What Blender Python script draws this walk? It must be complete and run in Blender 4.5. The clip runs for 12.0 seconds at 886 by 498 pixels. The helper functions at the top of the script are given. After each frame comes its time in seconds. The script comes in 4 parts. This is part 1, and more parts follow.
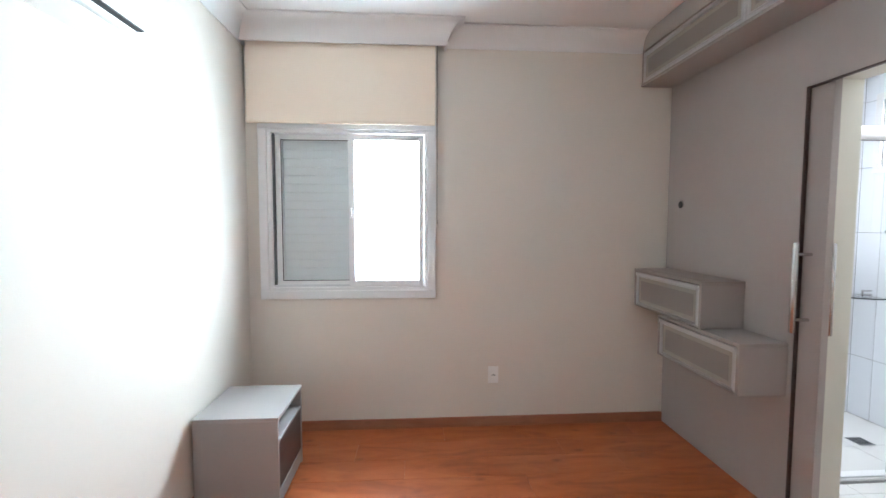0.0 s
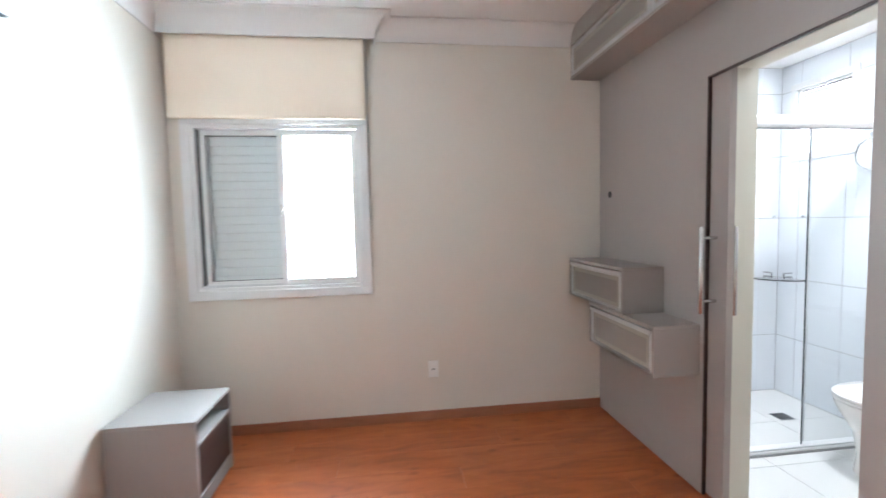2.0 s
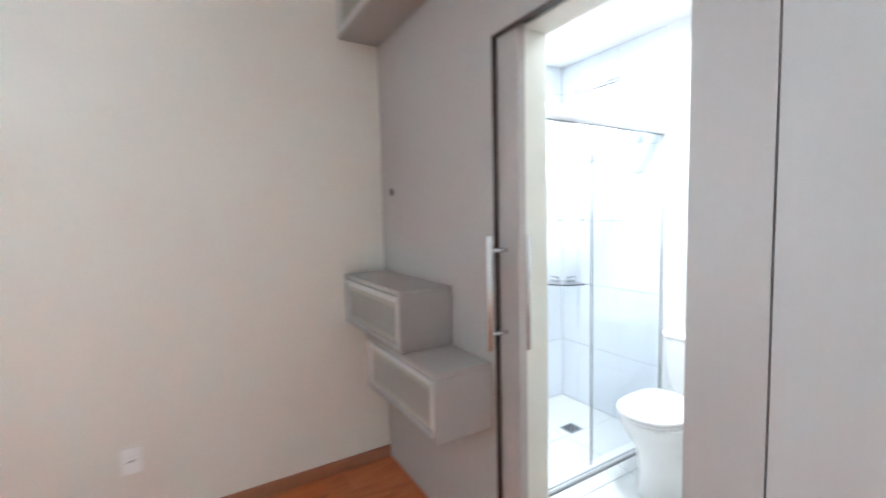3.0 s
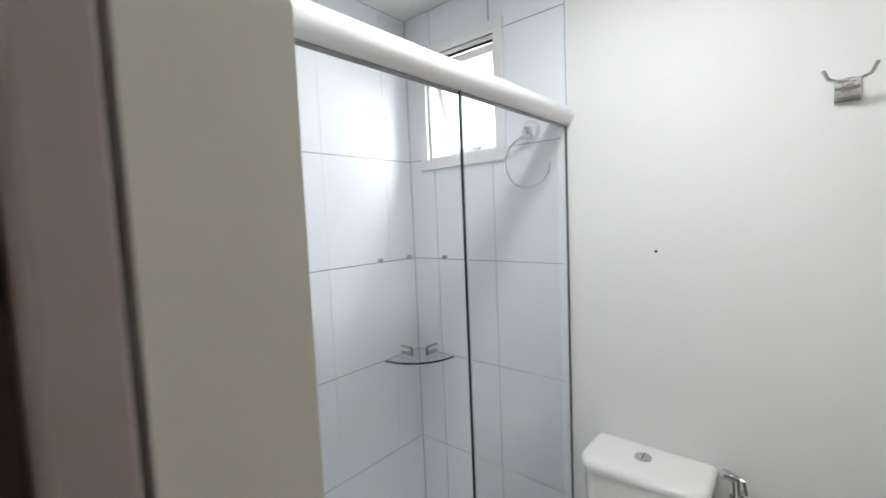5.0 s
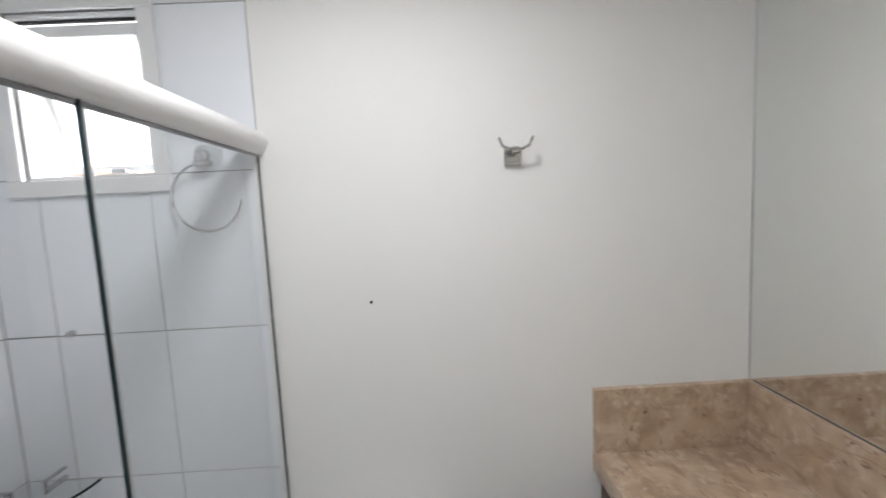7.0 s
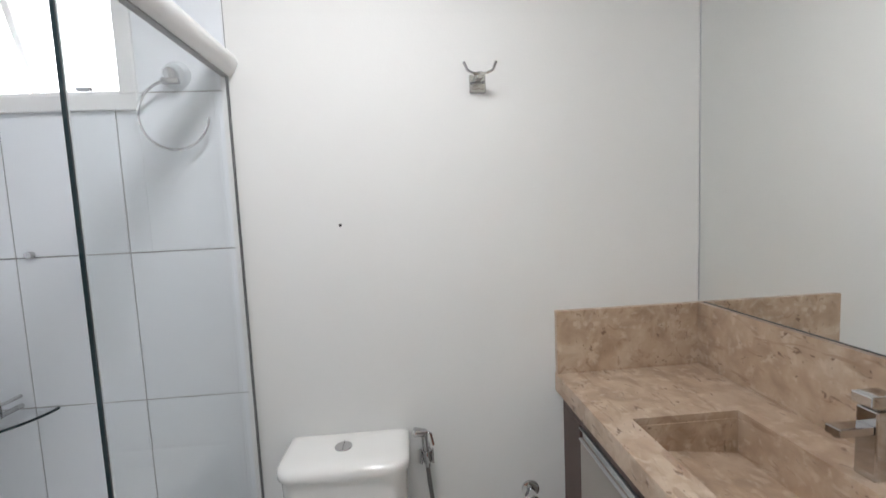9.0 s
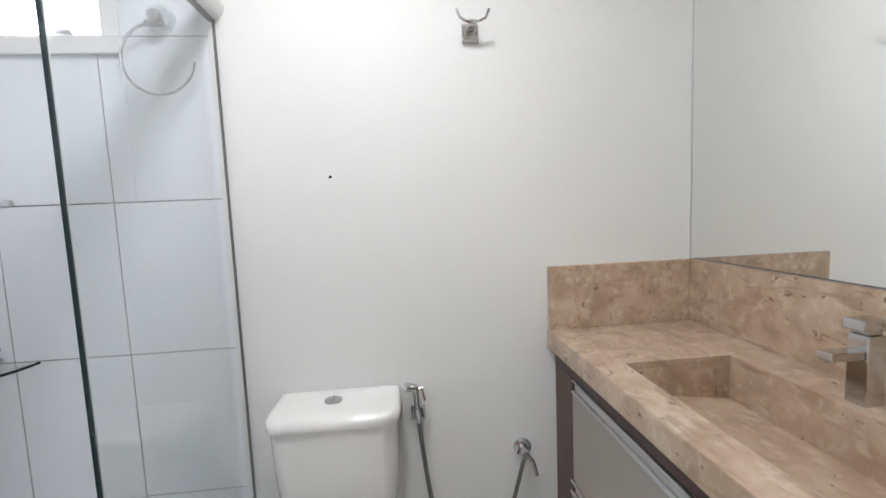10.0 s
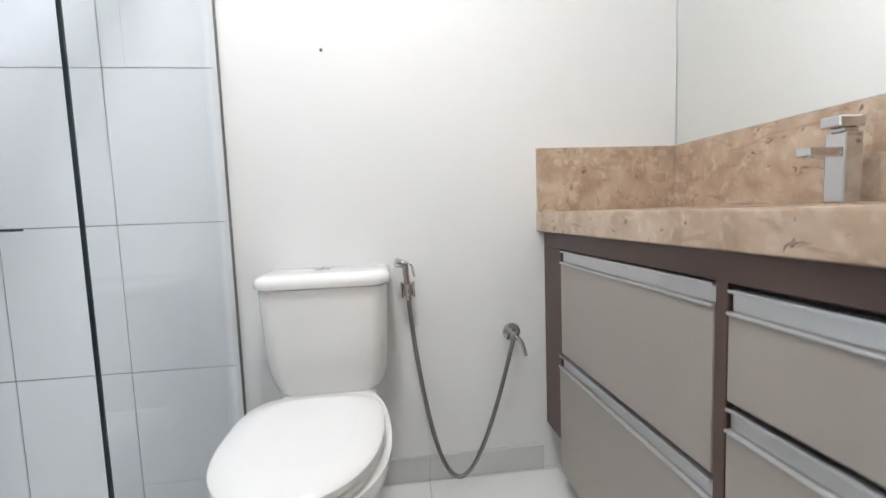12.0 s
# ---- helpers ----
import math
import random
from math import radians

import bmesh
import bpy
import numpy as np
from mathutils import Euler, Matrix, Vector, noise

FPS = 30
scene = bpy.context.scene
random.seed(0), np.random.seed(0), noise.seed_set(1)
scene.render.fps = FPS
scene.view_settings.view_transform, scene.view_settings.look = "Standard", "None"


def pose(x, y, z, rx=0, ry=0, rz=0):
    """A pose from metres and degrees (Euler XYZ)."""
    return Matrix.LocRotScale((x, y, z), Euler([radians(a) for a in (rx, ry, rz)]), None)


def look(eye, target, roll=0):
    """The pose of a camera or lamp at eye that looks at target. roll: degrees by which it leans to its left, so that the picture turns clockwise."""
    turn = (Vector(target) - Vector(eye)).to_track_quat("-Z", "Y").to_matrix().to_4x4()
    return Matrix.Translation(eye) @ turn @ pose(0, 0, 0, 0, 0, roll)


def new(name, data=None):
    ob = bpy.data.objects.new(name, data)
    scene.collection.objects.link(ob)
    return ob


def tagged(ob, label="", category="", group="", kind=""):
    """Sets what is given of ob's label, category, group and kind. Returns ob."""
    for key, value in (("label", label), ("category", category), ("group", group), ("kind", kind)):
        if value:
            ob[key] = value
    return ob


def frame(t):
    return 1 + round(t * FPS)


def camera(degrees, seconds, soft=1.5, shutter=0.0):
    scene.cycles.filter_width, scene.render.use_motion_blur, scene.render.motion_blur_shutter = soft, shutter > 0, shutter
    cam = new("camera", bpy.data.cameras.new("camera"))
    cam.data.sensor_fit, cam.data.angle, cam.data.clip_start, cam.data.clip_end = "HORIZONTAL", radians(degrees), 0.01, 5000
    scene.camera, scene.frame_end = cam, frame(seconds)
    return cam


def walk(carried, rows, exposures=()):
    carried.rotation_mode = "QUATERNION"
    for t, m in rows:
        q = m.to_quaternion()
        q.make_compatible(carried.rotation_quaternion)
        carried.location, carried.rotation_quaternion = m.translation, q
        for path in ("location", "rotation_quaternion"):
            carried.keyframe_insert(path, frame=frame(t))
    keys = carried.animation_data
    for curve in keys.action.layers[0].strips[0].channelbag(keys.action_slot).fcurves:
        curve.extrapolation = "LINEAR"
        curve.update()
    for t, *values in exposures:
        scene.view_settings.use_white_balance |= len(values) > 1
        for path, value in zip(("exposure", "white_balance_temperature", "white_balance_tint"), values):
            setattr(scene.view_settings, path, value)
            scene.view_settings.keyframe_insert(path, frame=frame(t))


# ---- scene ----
cam = camera(92.6, 12.0, shutter=0.5)
PATH = [
    (0, look((0.266, -0.046, 1.41), (0.395, 1.946, 1.288), 0.1)),
    (0.5, look((0.276, -0.181, 1.385), (0.402, 1.811, 1.264), -0.3)),
    (1, look((0.3, -0.255, 1.377), (0.43, 1.738, 1.262), -0.6)),
    (1.5, look((0.355, -0.252, 1.366), (0.496, 1.74, 1.249), -0.9)),
    (2, look((0.53, -0.06, 1.372), (0.776, 1.921, 1.247), -1.3)),
    (2.5, look((0.795, 0.246, 1.409), (1.324, 2.17, 1.279), -1.5)),
    (3, look((1.074, 0.564, 1.391), (2.097, 2.277, 1.244), -1.3)),
    (3.5, look((1.383, 0.848, 1.398), (2.701, 2.343, 1.237), -2.1)),
    (3.7, look((1.51, 0.932, 1.407), (2.839, 2.418, 1.245), -2.1)),
    (5.3, look((2.079, 1.456, 1.574), (3.714, 2.625, 1.424), -2.5)),
    (5.5, look((2.117, 1.478, 1.596), (3.829, 2.532, 1.443), -2.5)),
    (6, look((2.182, 1.535, 1.659), (4.003, 2.351, 1.521), -2.5)),
    (6.5, look((2.220, 1.558, 1.679), (4.181, 1.939, 1.506), -2.5)),
    (7, look((2.242, 1.563, 1.675), (4.232, 1.528, 1.477), -2.9)),
    (7.2, look((2.233, 1.580, 1.663), (4.221, 1.459, 1.472), -3.1)),
    (8.8, look((2.164, 1.543, 1.461), (4.153, 1.410, 1.294), -2.8)),
    (9, look((2.177, 1.551, 1.426), (4.164, 1.402, 1.253), -2.6)),
    (9.5, look((2.178, 1.553, 1.360), (4.164, 1.390, 1.180), -2.7)),
    (10, look((2.181, 1.556, 1.289), (4.164, 1.370, 1.102), -2.4)),
    (10.5, look((2.163, 1.560, 1.206), (4.144, 1.368, 1.018), -2.5)),
    (11, look((2.153, 1.549, 1.104), (4.135, 1.354, 0.920), -2.3)),
    (11.5, look((2.150, 1.556, 0.992), (4.130, 1.347, 0.819), -2.1)),
    (12, look((2.140, 1.573, 0.893), (4.119, 1.343, 0.726), -2.1)),
]
walk(cam, PATH, [(0.0, 0.06, 5980, 7), (1.5, 0.1, 5980, 7), (2.5, 0.5, 5800, 5), (3.0, 0.63, 5620, 3), (3.5, 0.28, 5580, 4), (3.7, 0.1, 5600, 4), (5.3, -1.12, 6450, 8), (7.0, -1.23, 6500, 9), (9.5, -0.93, 6420, 9), (12.0, -0.34, 6400, 9)])

# ---- world and lights ----
world = bpy.data.worlds.new("world")
scene.world = world
world.use_nodes = True
wn = world.node_tree
sky = wn.nodes.new("ShaderNodeTexSky")
sky.sky_type = "NISHITA"
sky.sun_disc = False
sky.sun_elevation, sky.sun_rotation = radians(50), radians(200)
wn.links.new(sky.outputs[0], wn.nodes["Background"].inputs[0])
wn.nodes["Background"].inputs[1].default_value = 0.12


def lamp(name, kind, m, power, size=0.1, size_y=0.1, color=(1, 1, 1)):
    data = bpy.data.lights.new(name, kind)
    data.energy, data.color = power, color
    if kind == "AREA":
        data.shape, data.size, data.size_y = "RECTANGLE", size, size_y
    ob = new(name, data)
    ob.matrix_world = m
    return ob


sun = lamp("sun", "SUN", look((0, 0, 0), (0.4, 0.5, -1.0)), 3.0, color=(1, 0.95, 0.88))
sun.data.angle = radians(0.5)
lamp("window_daylight", "AREA", look((0.14, 3.06, 1.49), (-0.30, 1.75, 1.83)), 105, 0.5, 1.05, (0.77, 0.91, 1.0))
lamp("bathroom_lamp_light", "AREA", look((2.70, 1.68, 2.42), (2.70, 1.70, 0)), 27, 0.24, 0.24, (0.99, 0.98, 1.0))


# ---- materials ----
def mat(name, color, rough=0.5, metal=0.0, vary=0.04, scale=3.0, bump=0.02, fine=180.0, stretch=(1, 1, 1), coat=0.0, island=0.0):
    m = bpy.data.materials.new(name)
    m.use_nodes = True
    t = m.node_tree
    n, link = t.nodes, t.links
    b = n["Principled BSDF"]
    co = n.new("ShaderNodeTexCoord")
    mp = n.new("ShaderNodeMapping")
    mp.inputs["Scale"].default_value = stretch
    link.new(co.outputs["Object"], mp.inputs[0])
    big = n.new("ShaderNodeTexNoise")
    big.inputs["Scale"].default_value, big.inputs["Detail"].default_value = scale, 5
    small = n.new("ShaderNodeTexNoise")
    small.inputs["Scale"].default_value, small.inputs["Detail"].default_value = fine, 3
    link.new(mp.outputs[0], big.inputs["Vector"])
    link.new(mp.outputs[0], small.inputs["Vector"])
    mix = n.new("ShaderNodeMix")
    mix.data_type = "RGBA"
    mix.inputs[6].default_value = (*[max(0, c * (1 - vary)) for c in color], 1)
    mix.inputs[7].default_value = (*[min(1, c * (1 + vary)) for c in color], 1)
    add = n.new("ShaderNodeMath")
    add.operation = "MULTIPLY_ADD"
    add.inputs[1].default_value, add.inputs[2].default_value = 0.35, 0.0
    link.new(small.outputs[0], add.inputs[0])
    s2 = n.new("ShaderNodeMath")
    s2.operation = "MULTIPLY_ADD"
    s2.inputs[1].default_value = 0.65
    link.new(big.outputs[0], s2.inputs[0])
    link.new(add.outputs[0], s2.inputs[2])
    fac = s2.outputs[0]
    if island:
        info = n.new("ShaderNodeObjectInfo")
        s3 = n.new("ShaderNodeMath")
        s3.operation = "MULTIPLY_ADD"
        s3.inputs[1].default_value = island
        link.new(info.outputs["Random"], s3.inputs[0])
        link.new(fac, s3.inputs[2])
        s4 = n.new("ShaderNodeMath")
        s4.operation = "SUBTRACT"
        s4.inputs[1].default_value = island / 2
        link.new(s3.outputs[0], s4.inputs[0])
        fac = s4.outputs[0]
    link.new(fac, mix.inputs[0])
    link.new(mix.outputs[2], b.inputs["Base Color"])
    rr = n.new("ShaderNodeMapRange")
    rr.inputs["To Min"].default_value, rr.inputs["To Max"].default_value = max(0.02, rough * 0.85), min(1, rough * 1.15)
    link.new(big.outputs[0], rr.inputs[0])
    link.new(rr.outputs[0], b.inputs["Roughness"])
    b.inputs["Metallic"].default_value = metal
    b.inputs["Coat Weight"].default_value = coat
    if bump:
        bp = n.new("ShaderNodeBump")
        bp.inputs["Strength"].default_value, bp.inputs["Distance"].default_value = bump * 5, 0.002
        link.new(small.outputs[0], bp.inputs["Height"])
        link.new(bp.outputs[0], b.inputs["Normal"])
    return m


def glass_mat(name, tint, gloss_rough=0.0):
    m = bpy.data.materials.new(name)
    m.use_nodes = True
    n, link = m.node_tree.nodes, m.node_tree.links
    n.remove(n["Principled BSDF"])
    tr, gl, lw, mx, pw, ma = (n.new("ShaderNode" + k) for k in ("BsdfTransparent", "BsdfGlossy", "LayerWeight", "MixShader", "Math", "Math"))
    tr.inputs[0].default_value = (*tint, 1)
    gl.inputs["Roughness"].default_value = gloss_rough
    pw.operation, ma.operation = "POWER", "MULTIPLY_ADD"
    pw.inputs[1].default_value, ma.inputs[1].default_value, ma.inputs[2].default_value = 4.0, 0.5, 0.025
    link.new(lw.outputs["Facing"], pw.inputs[0])
    link.new(pw.outputs[0], ma.inputs[0])
    link.new(ma.outputs[0], mx.inputs[0])
    link.new(tr.outputs[0], mx.inputs[1])
    link.new(gl.outputs[0], mx.inputs[2])
    link.new(mx.outputs[0], n["Material Output"].inputs[0])
    return m


def frosted_mat(name, color):
    m = bpy.data.materials.new(name)
    m.use_nodes = True
    n, link = m.node_tree.nodes, m.node_tree.links
    n.remove(n["Principled BSDF"])
    tl, df, mx = n.new("ShaderNodeBsdfTranslucent"), n.new("ShaderNodeBsdfDiffuse"), n.new("ShaderNodeMixShader")
    tl.inputs[0].default_value = df.inputs[0].default_value = (*color, 1)
    mx.inputs[0].default_value = 0.25
    link.new(tl.outputs[0], mx.inputs[1])
    link.new(df.outputs[0], mx.inputs[2])
    link.new(mx.outputs[0], n["Material Output"].inputs[0])
    return m


def glow_mat(name, color, power):
    m = bpy.data.materials.new(name)
    m.use_nodes = True
    b = m.node_tree.nodes["Principled BSDF"]
    b.inputs["Base Color"].default_value = (*color, 1)
    b.inputs["Emission Color"].default_value = (*color, 1)
    b.inputs["Emission Strength"].default_value = power
    return m


def wood_mat(name, dark, mid, light, along, rough=0.35):
    m = bpy.data.materials.new(name)
    m.use_nodes = True
    n, link = m.node_tree.nodes, m.node_tree.links
    b = n["Principled BSDF"]
    geo = n.new("ShaderNodeNewGeometry")
    info = n.new("ShaderNodeObjectInfo")
    mp = n.new("ShaderNodeMapping")
    mp.inputs["Scale"].default_value = along
    shift = n.new("ShaderNodeVectorMath")
    shift.operation = "SCALE"
    cmb = n.new("ShaderNodeCombineXYZ")
    for i in range(3):
        link.new(info.outputs["Random"], cmb.inputs[i])
    link.new(cmb.outputs[0], shift.inputs[0])
    shift.inputs["Scale"].default_value = 23.0
    addv = n.new("ShaderNodeVectorMath")
    link.new(geo.outputs["Position"], addv.inputs[0])
    link.new(shift.outputs[0], addv.inputs[1])
    link.new(addv.outputs[0], mp.inputs[0])
    a, c = n.new("ShaderNodeTexNoise"), n.new("ShaderNodeTexNoise")
    a.inputs["Scale"].default_value, a.inputs["Detail"].default_value, a.inputs["Distortion"].default_value = 2.2, 6, 1.2
    c.inputs["Scale"].default_value, c.inputs["Detail"].default_value = 26, 4
    link.new(mp.outputs[0], a.inputs["Vector"])
    link.new(mp.outputs[0], c.inputs["Vector"])
    mul = n.new("ShaderNodeMath")
    mul.operation = "MULTIPLY_ADD"
    mul.inputs[1].default_value = 0.16
    link.new(c.outputs[0], mul.inputs[0])
    m2 = n.new("ShaderNodeMath")
    m2.operation = "MULTIPLY"
    m2.inputs[1].default_value = 0.86
    link.new(a.outputs[0], m2.inputs[0])
    link.new(m2.outputs[0], mul.inputs[2])
    m3 = n.new("ShaderNodeMath")
    m3.operation = "MULTIPLY_ADD"
    m3.inputs[1].default_value = 0.1
    link.new(info.outputs["Random"], m3.inputs[0])
    link.new(mul.outputs[0], m3.inputs[2])
    ramp = n.new("ShaderNodeValToRGB")
    e = ramp.color_ramp.elements
    e[0].position, e[0].color = 0.27, (*dark, 1)
    e[1].position, e[1].color = 0.82, (*light, 1)
    k = e.new(0.52)
    k.color = (*mid, 1)
    link.new(m3.outputs[0], ramp.inputs[0])
    vm = n.new("ShaderNodeMapping")
    vm.inputs["Scale"].default_value = [0.6 * k ** 0.5 for k in along]
    link.new(addv.outputs[0], vm.inputs[0])
    vor, near, knot = n.new("ShaderNodeTexVoronoi"), n.new("ShaderNodeMapRange"), n.new("ShaderNodeMix")
    vor.inputs["Scale"].default_value = 6.5
    link.new(vm.outputs[0], vor.inputs["Vector"])
    near.inputs["From Min"].default_value, near.inputs["From Max"].default_value = 0.02, 0.16
    near.inputs["To Min"].default_value, near.inputs["To Max"].default_value = 0.6, 0.0
    link.new(vor.outputs["Distance"], near.inputs[0])
    knot.data_type = "RGBA"
    knot.inputs[7].default_value = (*[0.62 * v for v in dark], 1)
    link.new(near.outputs[0], knot.inputs[0])
    link.new(ramp.outputs[0], knot.inputs[6])
    link.new(knot.outputs[2], b.inputs["Base Color"])
    b.inputs["Roughness"].default_value = rough
    bp = n.new("ShaderNodeBump")
    bp.inputs["Strength"].default_value, bp.inputs["Distance"].default_value = 0.08, 0.001
    link.new(c.outputs[0], bp.inputs["Height"])
    link.new(bp.outputs[0], b.inputs["Normal"])
    return m


def travertine_mat(name):
    m = bpy.data.materials.new(name)
    m.use_nodes = True
    n, link = m.node_tree.nodes, m.node_tree.links
    b = n["Principled BSDF"]
    geo = n.new("ShaderNodeNewGeometry")

    def noise(scale, detail, distort, stretch=(1, 1, 1)):
        mp, q = n.new("ShaderNodeMapping"), n.new("ShaderNodeTexNoise")
        mp.inputs["Scale"].default_value = stretch
        link.new(geo.outputs["Position"], mp.inputs[0])
        q.inputs["Scale"].default_value, q.inputs["Detail"].default_value, q.inputs["Distortion"].default_value = scale, detail, distort
        link.new(mp.outputs[0], q.inputs["Vector"])
        return q.outputs[0]

    def span(value, lo, hi, to_lo=0.0, to_hi=1.0):
        q = n.new("ShaderNodeMapRange")
        q.interpolation_type = "SMOOTHSTEP"
        for key, v in (("From Min", lo), ("From Max", hi), ("To Min", to_lo), ("To Max", to_hi)):
            q.inputs[key].default_value = v
        link.new(value, q.inputs[0])
        return q.outputs[0]

    def blend(fac, under, over):
        q = n.new("ShaderNodeMix")
        q.data_type = "RGBA"
        link.new(fac, q.inputs[0])
        link.new(under, q.inputs[6])
        q.inputs[7].default_value = (*over, 1)
        return q.outputs[2]

    ramp = n.new("ShaderNodeValToRGB")
    e = ramp.color_ramp.elements
    e[0].position, e[0].color = 0.33, (0.37, 0.265, 0.185, 1)
    e[1].position, e[1].color = 0.68, (0.57, 0.455, 0.35, 1)
    k = e.new(0.5)
    k.color = (0.475, 0.35, 0.25, 1)
    link.new(noise(13, 4, 0.4), ramp.inputs[0])
    col = blend(span(noise(30, 7, 0.25), 0.50, 0.72, 0.0, 0.6), ramp.outputs[0], (0.68, 0.58, 0.48))
    col = blend(span(noise(17, 5, 1.5, (0.35, 1.6, 1.6)), 0.33, 0.42, 0.6, 0.0), col, (0.33, 0.215, 0.14))
    pit = span(noise(46, 3, 1.0, (0.55, 1.0, 1.0)), 0.29, 0.35)
    inv = n.new("ShaderNodeMath")
    inv.operation = "SUBTRACT"
    inv.inputs[0].default_value = 1.0
    link.new(pit, inv.inputs[1])
    col = blend(inv.outputs[0], col, (0.235, 0.15, 0.10))
    link.new(col, b.inputs["Base Color"])
    b.inputs["Roughness"].default_value = 0.3
    bp = n.new("ShaderNodeBump")
    bp.inputs["Strength"].default_value, bp.inputs["Distance"].default_value = 0.6, 0.003
    link.new(pit, bp.inputs["Height"])
    link.new(bp.outputs[0], b.inputs["Normal"])
    return m


M_WALL = mat("cream_wall_paint", (0.745, 0.69, 0.615), 0.8, vary=0.03, bump=0.04)
M_BATHWALL = mat("white_wall_paint", (0.80, 0.80, 0.79), 0.75, vary=0.02, bump=0.03)
M_CEIL = mat("white_ceiling_paint", (0.82, 0.81, 0.80), 0.85, vary=0.02)
M_MDF = mat("taupe_melamine", (0.355, 0.314, 0.29), 0.5, vary=0.05, scale=2, fine=90, stretch=(1, 12, 1), bump=0.02)
M_MDFV = mat("taupe_melamine_panel", (0.385, 0.340, 0.314), 0.5, vary=0.04, scale=2, fine=90, stretch=(1, 1, 0.1), bump=0.02)
M_GREY = mat("grey_melamine", (0.36, 0.335, 0.32), 0.5, vary=0.04, scale=2, fine=120, stretch=(1, 1, 6), bump=0.02)
M_DARK = mat("dark_brown_melamine", (0.055, 0.032, 0.028), 0.45, vary=0.12, fine=120, stretch=(1, 1, 8))
M_WENGE = mat("wenge_melamine", (0.095, 0.058, 0.048), 0.45, vary=0.12, fine=120, stretch=(8, 1, 1))
M_DRAWER = mat("beige_drawer_lacquer", (0.36, 0.325, 0.29), 0.35, vary=0.03, bump=0.01)
M_ALU = mat("brushed_aluminium", (0.66, 0.67, 0.68), 0.32, metal=0.9, vary=0.05, fine=200, stretch=(1, 8, 8))
M_CHROME = mat("chrome", (0.60, 0.60, 0.61), 0.08, metal=1.0, vary=0.02, bump=0.0)
M_HOSE = mat("braided_steel_hose", (0.27, 0.26, 0.26), 0.35, metal=1.0, vary=0.2, fine=600, bump=0.08)
M_STEEL = mat("brushed_steel", (0.58, 0.575, 0.57), 0.2, metal=1.0, vary=0.04, bump=0.01)
M_WHITE = mat("white_powder_coat", (0.80, 0.80, 0.80), 0.35, vary=0.02, bump=0.01)
M_PLASTIC = mat("white_plastic", (0.86, 0.85, 0.82), 0.35, vary=0.02, bump=0.0)
M_CERAMIC = mat("white_ceramic", (0.83, 0.82, 0.80), 0.08, vary=0.015, bump=0.0, coat=0.5)
M_SEAT = mat("white_seat_plastic", (0.84, 0.83, 0.82), 0.18, vary=0.015, bump=0.0)
M_TILE = mat("white_glazed_tile", (0.83, 0.86, 0.90), 0.17, vary=0.02, scale=1.5, bump=0.0, island=0.4)
M_FTILE = mat("white_floor_tile", (0.78, 0.78, 0.76), 0.16, vary=0.03, bump=0.0, island=0.3)
M_GROUT = mat("grey_grout", (0.30, 0.30, 0.30), 0.9, vary=0.12, fine=60)
M_BASEB = mat("pale_grey_baseboard", (0.62, 0.62, 0.60), 0.3, vary=0.03)
M_BLIND = mat("beige_blind_fabric", (0.94, 0.82, 0.68), 0.9, vary=0.04, fine=500, bump=0.06)
M_SHUTTER = mat("grey_shutter_paint", (0.70, 0.72, 0.73), 0.45, vary=0.03)
M_BLACK = mat("black_rubber_and_gap_shade", (0.02, 0.02, 0.022), 0.5, vary=0.1)
# Dark grey for the shower seal, the mirror edge and the painted window groove shade.
M_SEAL_SHADE = mat("dark_grey_seal_and_shade", (0.10, 0.105, 0.11), 0.6, vary=0.1)
M_CHAIN = mat("grey_bead_chain", (0.33, 0.31, 0.28), 0.5, vary=0.2, fine=400)
M_FGROUT = mat("pale_floor_grout", (0.55, 0.55, 0.54), 0.85, vary=0.1)
M_MIRROR = mat("mirror_silver", (0.88, 0.89, 0.88), 0.01, metal=1.0, vary=0.0, bump=0.0)
M_STONE = mat("beige_threshold_stone", (0.62, 0.55, 0.45), 0.35, vary=0.12, scale=12)
M_GLASS = glass_mat("clear_glass", (0.985, 0.991, 0.993))
M_WINGLASS = glass_mat("window_glass", (0.97, 0.98, 0.98))
M_GLASSEDGE = mat("green_glass_edge", (0.008, 0.022, 0.027), 0.15, vary=0.1, bump=0.0)
M_FROST = frosted_mat("frosted_glass", (0.9, 0.92, 0.93))
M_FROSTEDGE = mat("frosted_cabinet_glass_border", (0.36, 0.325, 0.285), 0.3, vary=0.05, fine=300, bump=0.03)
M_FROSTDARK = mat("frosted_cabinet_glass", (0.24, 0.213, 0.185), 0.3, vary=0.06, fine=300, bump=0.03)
M_FLOOR = wood_mat("orange_laminate", (0.24, 0.058, 0.020), (0.42, 0.108, 0.034), (0.54, 0.170, 0.060), (1.0, 4.0, 1.0), 0.30)
M_SKIRT = wood_mat("orange_wood_skirting", (0.24, 0.09, 0.045), (0.34, 0.14, 0.075), (0.42, 0.19, 0.11), (1.0, 5.0, 5.0), 0.4)
M_TRAV = travertine_mat("travertine")
M_FACADE = mat("peach_facade", (0.50, 0.30, 0.20), 0.9, vary=0.05, bump=0.05)
M_SKYGLOW = glow_mat("bright_haze", (0.97, 0.98, 1), 120.0)
M_SKYNORTH = glow_mat("bright_haze_north", (0.95, 0.98, 1), 15.0)
M_LAMPGLOW = glow_mat("lamp_diffuser", (1, 0.97, 0.93), 4.0)
M_SIDE = mat("pale_taupe_melamine", (0.42, 0.385, 0.362), 0.5, vary=0.03, scale=2, fine=90, stretch=(1, 1, 0.1), bump=0.02)
M_JAMB = mat("pale_jamb_paint", (0.70, 0.69, 0.61), 0.6, vary=0.03)

